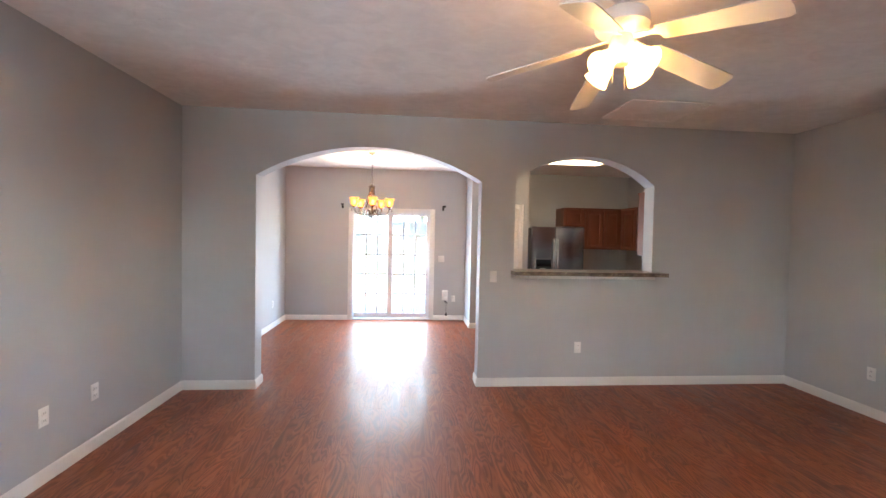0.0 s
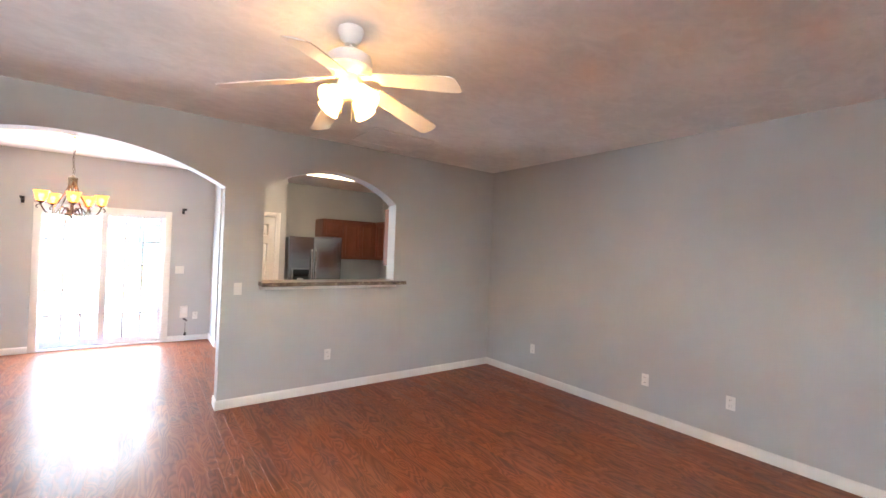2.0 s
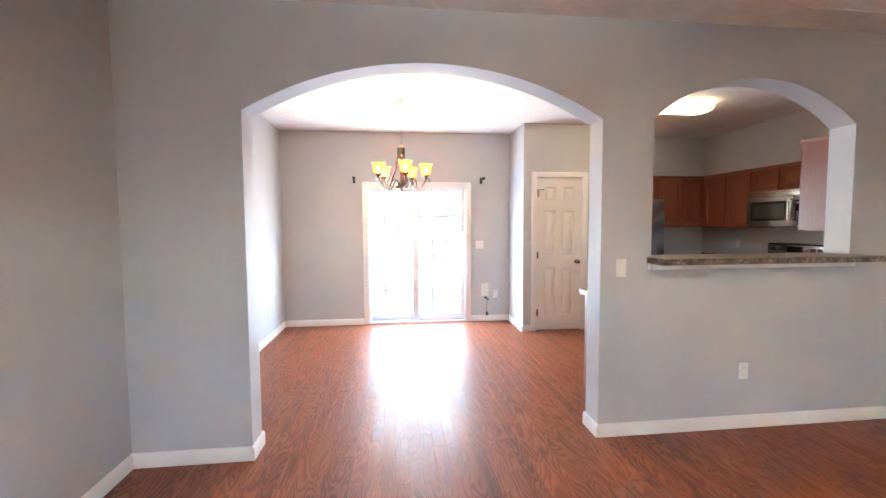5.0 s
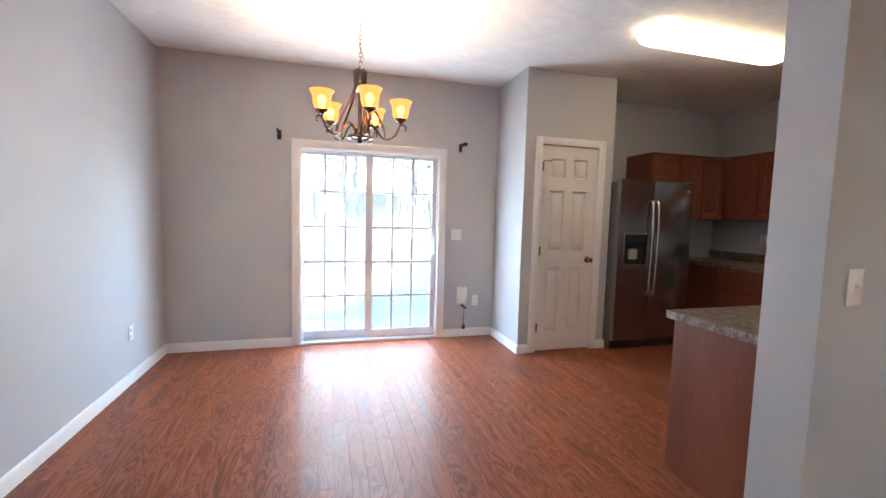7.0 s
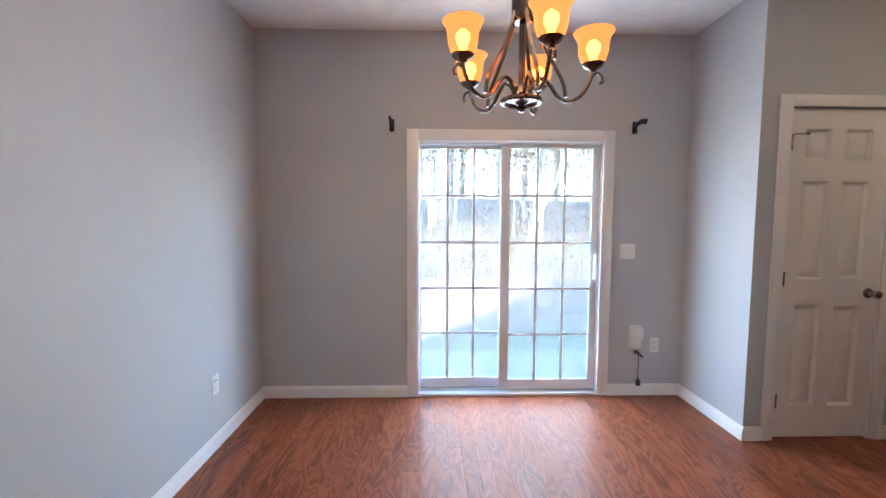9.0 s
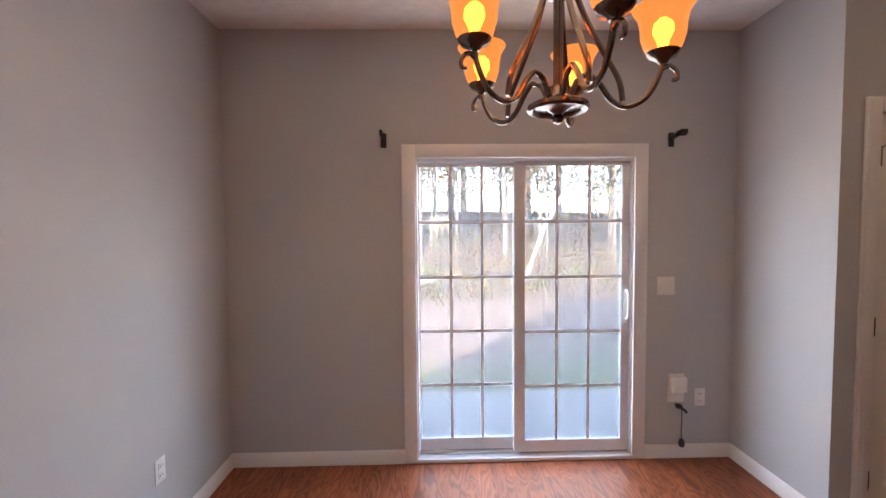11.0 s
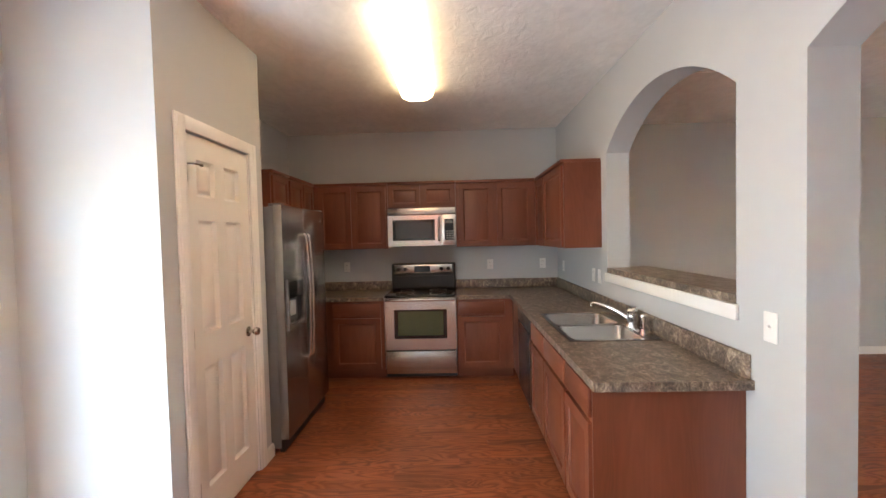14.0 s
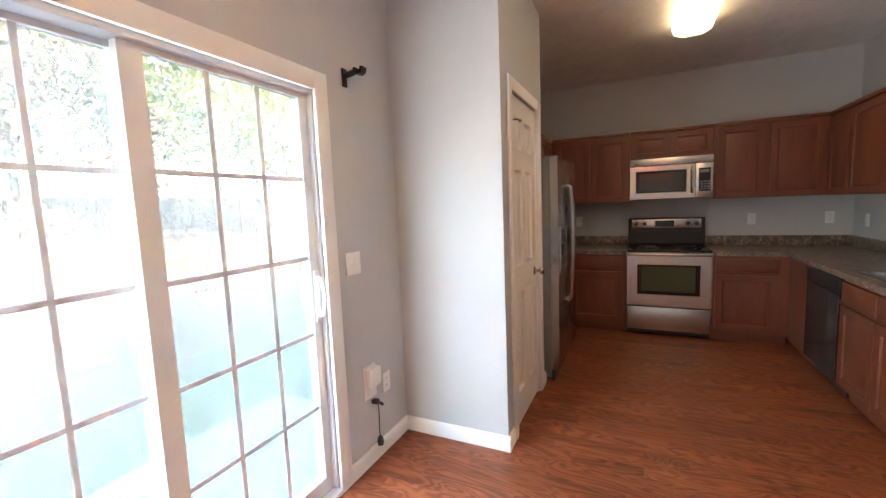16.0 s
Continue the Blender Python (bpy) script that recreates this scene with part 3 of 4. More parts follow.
led = thing("bar_ledge", (PASS[0], YK, PASS_Z), 0, "brown speckled laminate bar top on white trim in the pass-through", "ledge")
LW = PASS[1] - PASS[0]
bm = slab_grid(bmesh.new(), [-0.03, 0.0015, LW - 0.0015, LW + 0.075], [-0.365, YL - YK - 0.002, 0.004], 0.0, 0.04, lambda i, j: j == 0 or i == 1, lambda u, v, w: (u, v, w))
bmesh.ops.bevel(bm, geom=[e for e in bm.edges if e.calc_face_angle(0) > 1], offset=0.006, segments=2, affect='EDGES')
part("top", bm, LAMINATE, led)
part("trim", B(-0.02, LW + 0.03, YL - YK - 0.022, YL - YK - 0.001, -0.045, -0.001, bev=0.004), TRIM, led, "white painted trim board")
part("trim", B(-0.02, LW + 0.02, 0.001, 0.018, -0.07, -0.001, bev=0.004), TRIM, led, "white painted trim board")

# ---------------------------------------------------------------- kitchen cabinets


BF, UF, AX, CT = 3.472, 3.76, 5.402, 0.885   # cabinet faces and worktop height


def framed_front(bm, x0, x1, z0, z1, y=0.0, t=0.019, rail=0.055):
    """A cabinet front facing -y: stiles and rails round a recessed field with a bead."""
    for a, b, c, d in ((x0, x0 + rail, z0, z1), (x1 - rail, x1, z0, z1), (x0 + rail, x1 - rail, z0, z0 + rail), (x0 + rail, x1 - rail, z1 - rail, z1)):
        box(bm, a, b, y - t, y - 0.0005, c, d)
    return bm


def front_field(bm, x0, x1, z0, z1, y=0.0, t=0.019, rail=0.055):
    rings = []
    a, b, c, d = x0 + rail, x1 - rail, z0 + rail, z1 - rail
    for inset, yy in ((0.0, y - t + 0.001), (0.009, y - t + 0.0105), (0.016, y - t + 0.011), (0.028, y - t + 0.0065)):
        rings.append([bm.verts.new(p) for p in ((a + inset, yy, c + inset), (b - inset, yy, c + inset), (b - inset, yy, d - inset), (a + inset, yy, d - inset))])
    for r, s in zip(rings, rings[1:]):
        for k in range(4):
            bm.faces.new((r[k], r[(k + 1) % 4], s[(k + 1) % 4], s[k]))
    bm.faces.new(rings[-1])
    return bm


def cabinet_door(c, x0, x1, z0, z1, rail):
    d = part("door", framed_front(bmesh.new(), x0, x1, z0, z1, rail=rail), CHERRY, c)
    part("panel", front_field(bmesh.new(), x0, x1, z0, z1, rail=rail), CHERRY, d)


def base_cabinet(place, rz, w, depth, fronts, label, hollow=False):
    """fronts: (x0, x1) widths of bays, each with a drawer front over a door."""
    c = thing("base_cabinet", place, rz, label, "cabinet", "kitchen base cabinets")
    part("body", B(0, w, 0.0, depth, 0.1, 0.6 if hollow else CT - 0.042), CHERRY, c)
    part("toe_kick", B(0.0, w, 0.06, depth, 0.0, 0.0995), CHERRY_H, c)
    if hollow:
        for a in ((0, w, 0.0, 0.02), (0, w, depth - 0.01, depth), (0, 0.018, 0.02, depth - 0.01), (w - 0.018, w, 0.02, depth - 0.01)):
            part("side_panel", B(*a, 0.6005, CT - 0.042), CHERRY, c)
    for x0, x1 in fronts:
        part("drawer_front", B(x0, x1, -0.019, -0.0005, CT - 0.199, CT - 0.062, bev=0.005), CHERRY_H, c)
        cabinet_door(c, x0, x1, 0.12, CT - 0.224, 0.055)
    return c


def wall_cabinet(place, rz, w, depth, z0, z1, doors, label):
    c = thing("wall_cabinet", place, rz, label, "cabinet", "kitchen wall cabinets")
    part("body", B(0, w, 0.0, depth, z0, z1 - 0.03), CHERRY, c)
    for x0, x1 in doors:
        cabinet_door(c, x0, x1, z0 + 0.012, z1 - 0.05, 0.05 if z1 - z0 > 0.5 else 0.042)
    part("crown", B(-0.0, w, -0.026, depth, z1 - 0.03, z1, bev=0.006), CHERRY_H, c)
    return c


G = 0.002
# run under the pass-through, facing the kitchen
end = base_cabinet((1.385, AX, 0), 180, 0.452, AX - YK - G, [(0.012, 0.4)], "reddish cherry drawer base cabinet with a finished end panel")
part("end_panel", B(0.454, 0.462, -0.019, AX - YK - G, 0.0, CT - 0.042), CHERRY, end)
base_cabinet((2.388, AX, 0), 180, 1.0, AX - YK - G, [(0.015, 0.462), (0.476, 0.988)], "reddish cherry sink base cabinet with two doors", True)
base_cabinet((XR - G, AX, 0), 180, XR - G - 2.996, AX - YK - G, [], "reddish cherry blind corner base cabinet")
# run along the far wall, either side of the range
base_cabinet((BF, 5.998, 0), -90, 5.998 - AX - 0.003, XR - BF - G, [(0.02, 0.505)], "reddish cherry base cabinet beside the range")
base_cabinet((BF, YF - G, 0), -90, YF - G - 6.77, XR - BF - G, [(0.68, 1.19)], "reddish cherry base cabinet between refrigerator and range")

wall_cabinet((UF, 5.98, 0), -90, 5.98 - 5.085, XR - UF - G, 1.39, 2.135, [(0.035, 0.41), (0.46, 0.85)], "reddish cherry double wall cabinet beside the microwave")
wall_cabinet((UF, 6.745, 0), -90, 6.745 - 5.983, XR - UF - G, 1.84, 2.135, [(0.02, 0.365), (0.395, 0.745)], "short cherry wall cabinet above the microwave")
wall_cabinet((UF, 7.588, 0), -90, 7.588 - 6.748, XR - UF - G, 1.39, 2.135, [(0.06, 0.425), (0.445, 0.82)], "reddish cherry double wall cabinet near the refrigerator")
wall_cabinet((3.06, 7.592, 0), 0, XR - G - 3.06, YF - 7.592 - G, 1.39, 2.135, [(0.02, 0.35), (0.37, 0.67)], "reddish cherry corner wall cabinet")
wall_cabinet((2.68, 7.592, 0), 0, 0.378, YF - 7.592 - G, 1.80, 2.135, [(0.02, 0.36)], "short cherry wall cabinet over the refrigerator")
wall_cabinet((XR - G, 5.08, 0), 180, XR - G - 2.62, 5.08 - YK - G, 1.39, 2.135, [(0.36, 0.76), (0.785, 1.465)], "reddish cherry wall cabinet with a plain end beside the pass-through")

# ---------------------------------------------------------------- worktops, sink and tap
SX0, SX1, SY0, SY1 = 1.53, 2.37, 4.815, 5.35


def rounded(bm, off=0.009):
    es = [e for e in bm.edges if e.is_manifold and e.calc_face_angle(0) > 1 and all(v.co.z > CT - 0.014 for v in e.verts)]
    bmesh.ops.bevel(bm, geom=es, offset=off, segments=2, affect='EDGES')
    return bm


ct = thing("countertop", (0, 0, 0), 0, "brown speckled stone-look laminate corner worktop with a sink cutout", "countertop")
xs, ys = [0.872, SX0 + 0.02, SX1 - 0.02, 3.447, XR - G], [YK + G, SY0 + 0.02, SY1 - 0.02, 5.43, 5.999]
bm = slab_grid(bmesh.new(), xs, ys, CT - 0.04, CT, lambda i, j: (j < 3 and (i, j) != (1, 1)) or i == 3, lambda u, v, w: (u, v, w))
part("worktop", rounded(bm), LAMINATE, ct)
part("backsplash", B(0.89, XR - 0.026, YK + G, YK + 0.024, CT - 0.0005, CT + 0.105, bev=0.006), LAMINATE, ct)
part("backsplash", B(XR - 0.025, XR - G, YK + G, 5.999, CT - 0.0005, CT + 0.105, bev=0.006), LAMINATE, ct)
ct = thing("countertop", (0, 0, 0), 0, "short brown speckled laminate worktop beside the range", "countertop")
part("worktop", rounded(B(3.447, XR - G, 6.768, YF - G, CT - 0.04, CT)), LAMINATE, ct)
part("backsplash", B(XR - 0.025, XR - G, 6.768, YF - G, CT - 0.0005, CT + 0.105, bev=0.006), LAMINATE, ct)


def sink():
    s = thing("kitchen_sink", ((SX0 + SX1) / 2, (SY0 + SY1) / 2, CT + 0.0005), 0, "satin stainless steel double-bowl drop-in sink", "sink")
    w, d = (SX1 - SX0) / 2, (SY1 - SY0) / 2
    xs = [-w, -w + 0.035, -0.018, 0.018, w - 0.035, w]
    ys = [-d, -d + 0.075, d - 0.03, d]
    bm = slab_grid(bmesh.new(), xs, ys, 0.0, 0.006, lambda i, j: not (j == 1 and i in (1, 3)), lambda u, v, w_: (u, v, w_))
    part("rim", bm, SINKSTEEL, s, smooth=40)
    for x0, x1 in ((xs[1], xs[2]), (xs[3], xs[4])):
        b = bmesh.new()
        rings = []
        for inset, z in ((0.0, 0.004), (0.004, -0.006), (0.012, -0.14), (0.03, -0.165), (0.06, -0.172)):
            ring = []
            r = 0.045
            for cx, cy, a0 in ((x1 - inset, ys[2] - inset, 0), (x0 + inset, ys[2] - inset, 90), (x0 + inset, ys[1] + inset, 180), (x1 - inset, ys[1] + inset, 270)):
                ccx, ccy = cx - math.copysign(r, cx - (x0 + x1) / 2), cy - math.copysign(r, cy - (ys[1] + ys[2]) / 2)
                for k in range(5):
                    a = radians(a0 + 22.5 * k)
                    ring.append(b.verts.new((ccx + r * math.cos(a), ccy + r * math.sin(a), z)))
            rings.append(ring)
        for p, q in zip(rings, rings[1:]):
            for k in range(20):
                b.faces.new((p[k], p[(k + 1) % 20], q[(k + 1) % 20], q[k]))
        b.faces.new(rings[-1])
        bowl = part("bowl", b, SINKSTEEL, s, smooth=50)
        part("drain", lathe(bmesh.new(), [(0, -0.169), (0.03, -0.169), (0.04, -0.1705), (0.042, -0.172)], (x0 + x1) / 2, 0, 0), CHROME, bowl, "chrome basket drain")


sink()


def faucet():
    f = thing("faucet", (1.82, 4.868, CT + 0.007), 0, "chrome kitchen faucet with a ball handle on the sink deck", "faucet")
    part("base_plate", B(-0.12, 0.12, -0.026, 0.026, 0.0, 0.012, bev=0.005), CHROME, f)
    part("body", lathe(bmesh.new(), [(0, 0.012), (0.034, 0.012), (0.031, 0.028), (0.027, 0.06), (0.031, 0.072), (0.028, 0.088), (0, 0.09)]), CHROME, f)
    part("spout", tube(bmesh.new(), smooth_path([(0, 0.01, 0.055), (0.035, 0.055, 0.09), (0.08, 0.11, 0.122), (0.14, 0.175, 0.142), (0.162, 0.2, 0.138), (0.166, 0.205, 0.115)]), 0.0125, 0.0095, 12), CHROME, f)
    knob = part("handle", lathe(bmesh.new(), [(0, 0.086), (0.016, 0.087), (0.027, 0.092), (0.034, 0.104), (0.034, 0.116), (0.025, 0.127), (0, 0.13)], n=10), CHROME, f, "faceted chrome ball handle")
    part("lever", tube(bmesh.new(), smooth_path([(0, 0, 0.118), (-0.025, -0.005, 0.132), (-0.06, -0.01, 0.138)]), 0.011, 0.007, 10), CHROME, knob)
    sp = thing("side_sprayer", (1.665, 4.868, CT + 0.007), 0, "chrome side spray head beside the faucet", "sprayer")
    part("holder", lathe(bmesh.new(), [(0, 0), (0.026, 0), (0.022, 0.012), (0.016, 0.03), (0, 0.03)]), CHROME, sp)
    part("spray_head", lathe(bmesh.new(), [(0, 0.03), (0.013, 0.03), (0.014, 0.07), (0.019, 0.09), (0.017, 0.115), (0, 0.12)]), CHROME, sp)


faucet()

# ---------------------------------------------------------------- appliances


def refrigerator():
    x0, w, h = 1.985, 0.92, 1.765
    f = thing("refrigerator", (x0, 7.205, 0), 0, "stainless side-by-side refrigerator with a dispenser and dark grey sides", "refrigerator")
    part("body", B(0.004, w - 0.004, 0.062, 0.765, 0.03, h - 0.012, bev=0.006), GREYSIDE, f, "dark grey enamel cabinet")
    part("kick_grille", B(0.01, w - 0.01, 0.04, 0.075, 0.004, 0.095, bev=0.004), BLACKPLASTIC, f)
    sx = 0.408
    left = part("freezer_door", slab_grid(bmesh.new(), [0.0, 0.06, 0.36, sx - 0.004], [0.1, 0.87, 1.225, h], 0.0, 0.058, lambda i, j: (i, j) != (1, 1), lambda u, v, q: (u, q, v)), STEEL_V, f)
    part("fridge_door", B(sx + 0.004, w, 0.0, 0.058, 0.1, h, bev=0.008), STEEL_V, f)
    d = part("dispenser", slab_grid(bmesh.new(), [0.052, 0.075, 0.345, 0.368], [0.862, 0.885, 1.21, 1.233], -0.008, 0.012, lambda i, j: (i, j) != (1, 1), lambda u, v, q: (u, q, v)), STEEL, f, "ice and water dispenser")
    part("recess", B(0.062, 0.358, 0.05, 0.0575, 0.872, 1.223), BLACKPLASTIC, d)
    part("control_panel", B(0.076, 0.344, -0.004, 0.03, 1.09, 1.209), BLACKGLASS, d)
    part("tray", B(0.08, 0.34, -0.003, 0.05, 0.886, 0.905, bev=0.003), STEEL, d)
    part("paddle", B(0.16, 0.26, 0.02, 0.05, 0.95, 1.06, bev=0.008), plain("grey_paddle", (0.45, 0.45, 0.44), 0.35), d)
    for hx in (sx - 0.032, sx + 0.036):
        pts = smooth_path([(hx, 0.004, 1.55), (hx, -0.03, 1.535), (hx, -0.044, 1.35), (hx, -0.048, 1.05), (hx, -0.043, 0.78), (hx, -0.03, 0.605), (hx, 0.004, 0.59)])
        part("handle", tube(bmesh.new(), pts, 0.013, 0.013, 10), STEEL, f, "bowed stainless bar handle")
    for hx in (0.05, w - 0.05):
        part("hinge_cover", B(hx - 0.035, hx + 0.035, 0.01, 0.1, h - 0.011, h + 0.012, bev=0.005), GREYSIDE, f)
    part("badge", lathe(bmesh.new(), [(0, 0), (0.014, 0), (0.014, 0.003), (0, 0.004)], m=pose(w - 0.07, 0.0, h - 0.09, 90, 0, 0)), CHROME, f)


refrigerator()


def kitchen_range():
    w = 0.762
    r = thing("range", (3.458, 6.764, 0), -90, "freestanding stainless electric range with a black glass cooktop", "range")
    part("body", B(0.004, w - 0.004, 0.035, 0.63, 0.02, 0.873), BLACKPLASTIC, r)
    part("cooktop", B(0.0, w, 0.005, 0.59, 0.874, 0.895, bev=0.006), BLACKGLASS, r, "black ceramic glass cooktop")
    for cx, cy, rad in ((0.2, 0.18, 0.105), (0.56, 0.18, 0.085), (0.2, 0.44, 0.08), (0.56, 0.44, 0.1)):
        bm = bmesh.new()
        lathe(bm, [(rad, 0.8953), (rad - 0.004, 0.8958), (rad - 0.008, 0.8953)], cx, cy, 0, 32)
        part("burner_ring", bm, plain("grey_print", (0.14, 0.14, 0.14), 0.4), r)
    bg = part("backguard", box(B(0.0, w, 0.565, 0.648, 0.88, 1.2, bev=0.012), 0.02, w - 0.02, 0.555, 0.57, 0.915, 1.05), BLACKPLASTIC, r, "black and steel control backguard")
    part("control_panel", B(0.035, w - 0.035, 0.553, 0.567, 1.08, 1.185, bev=0.006), STEEL, bg)
    part("clock_display", B(0.275, 0.465, 0.548, 0.5545, 1.097, 1.168), BLACKGLASS, bg)
    for kx in (0.085, 0.165, w - 0.165, w - 0.085):
        part("knob", lathe(bmesh.new(), [(0, 0.0), (0.024, 0.0), (0.022, 0.02), (0.012, 0.026), (0, 0.026)], m=pose(kx, 0.5532, 1.132, 90, 0, 0), n=18), BLACKPLASTIC, bg)
    d = part("oven_door", slab_grid(bmesh.new(), [0.004, 0.1, w - 0.1, w - 0.004], [0.315, 0.435, 0.745, 0.835], 0.0, 0.034, lambda i, j: (i, j) != (1, 1), lambda u, v, q: (u, q, v)), STEEL, r, "stainless oven door with a dark window")
    part("window_surround", slab_grid(bmesh.new(), [0.1, 0.14, w - 0.14, w - 0.1], [0.435, 0.468, 0.728, 0.745], 0.004, 0.02, lambda i, j: (i, j) != (1, 1), lambda u, v, q: (u, q, v)), BLACKGLASS, d)
    part("window", B(0.138, w - 0.138, 0.012, 0.018, 0.465, 0.73), OVENGLASS, d)
    part("handle", box(box(B(0.012, w - 0.012, -0.05, -0.022, 0.838, 0.868, bev=0.009), 0.03, 0.065, -0.026, 0.034, 0.842, 0.864), w - 0.065, w - 0.03, -0.026, 0.034, 0.842, 0.864), STEEL, d)
    part("vent_strip", B(0.004, w - 0.004, 0.006, 0.034, 0.837, 0.872), STEEL, r)
    part("storage_drawer", B(0.004, w - 0.004, -0.002, 0.034, 0.06, 0.302, bev=0.008), STEEL, r, "stainless storage drawer")


kitchen_range()


def microwave():
    w, z0, z1 = 0.758, 1.415, 1.835
    m = thing("microwave", (3.70, 6.743, 0), -90, "stainless over-the-range microwave with a black window", "microwave")
    part("body", B(0.003, w - 0.003, 0.03, 0.4, z0, z1), BLACKPLASTIC, m)
    part("vent_grille", B(0.0, w, -0.004, 0.03, z1 - 0.075, z1, bev=0.005), STEEL, m)
    d = part("door", slab_grid(bmesh.new(), [0.0, 0.055, 0.525, 0.6], [z0, z0 + 0.06, z1 - 0.13, z1 - 0.079], -0.006, 0.03, lambda i, j: (i, j) != (1, 1), lambda u, v, q: (u, q, v)), STEEL, m)
    part("window", B(0.053, 0.527, 0.004, 0.012, z0 + 0.058, z1 - 0.128), BLACKGLASS, d)
    part("window_screen", B(0.085, 0.495, 0.0015, 0.0038, z0 + 0.085, z1 - 0.155), SCREENGLASS, d)
    pts = smooth_path([(0.572, 0.0, z1 - 0.115), (0.572, -0.032, z1 - 0.13), (0.572, -0.036, (z0 + z1) / 2 - 0.03), (0.572, -0.032, z0 + 0.07), (0.572, 0.0, z0 + 0.055)])
    part("handle", tube(bmesh.new(), pts, 0.011, 0.011, 10), STEEL, d)
    k = part("control_panel", B(0.603, w, -0.006, 0.03, z0, z1 - 0.079, bev=0.004), STEEL, m)
    part("keypad", B(0.632, w - 0.025, -0.009, -0.005, z0 + 0.06, z1 - 0.128), BLACKGLASS, k)
    part("display", B(0.645, w - 0.038, -0.0105, -0.0085, z1 - 0.175, z1 - 0.145), plain("grey_display", (0.2, 0.22, 0.22), 0.2), k)
    for row in range(4):
        for col in range(3):
            x = 0.65 + col * 0.029
            part("button", B(x, x + 0.02, -0.0102, -0.0085, z0 + 0.075 + row * 0.025, z0 + 0.088 + row * 0.025), plain("key_print", (0.3, 0.3, 0.3), 0.5) if (row, col) == (0, 0) else bpy.data.materials["key_print"], k)


microwave()


def dishwasher():
    d = thing("dishwasher", (2.994, AX, 0), 180, "black dishwasher with a stainless edge beside the sink cabinet", "dishwasher")
    part("body", B(0.004, 0.598, 0.005, 0.56, 0.1, CT - 0.045), BLACKPLASTIC, d)
    part("door", B(0.002, 0.6, -0.022, 0.003, 0.11, 0.72, bev=0.004), plain("dark_steel_door", (0.09, 0.088, 0.085), 0.25, 0.8, var=0.1), d)
    part("edge_strip", B(0.59, 0.602, -0.0235, 0.0, 0.11, 0.72), STEEL, d, "bright stainless door edge")
    part("control_panel", B(0.002, 0.6, -0.024, 0.003, 0.725, CT - 0.045, bev=0.004), BLACKPLASTIC, d)
    part("kick_plate", B(0.004, 0.598, 0.05, 0.07, 0.005, 0.1), BLACKPLASTIC, d)


dishwasher()

# ---------------------------------------------------------------- lamps


def lamp_tulip(bm, m, k, prof):
    lathe(bm, [(r * k, z * k) for r, z in prof], m=m, n=24)


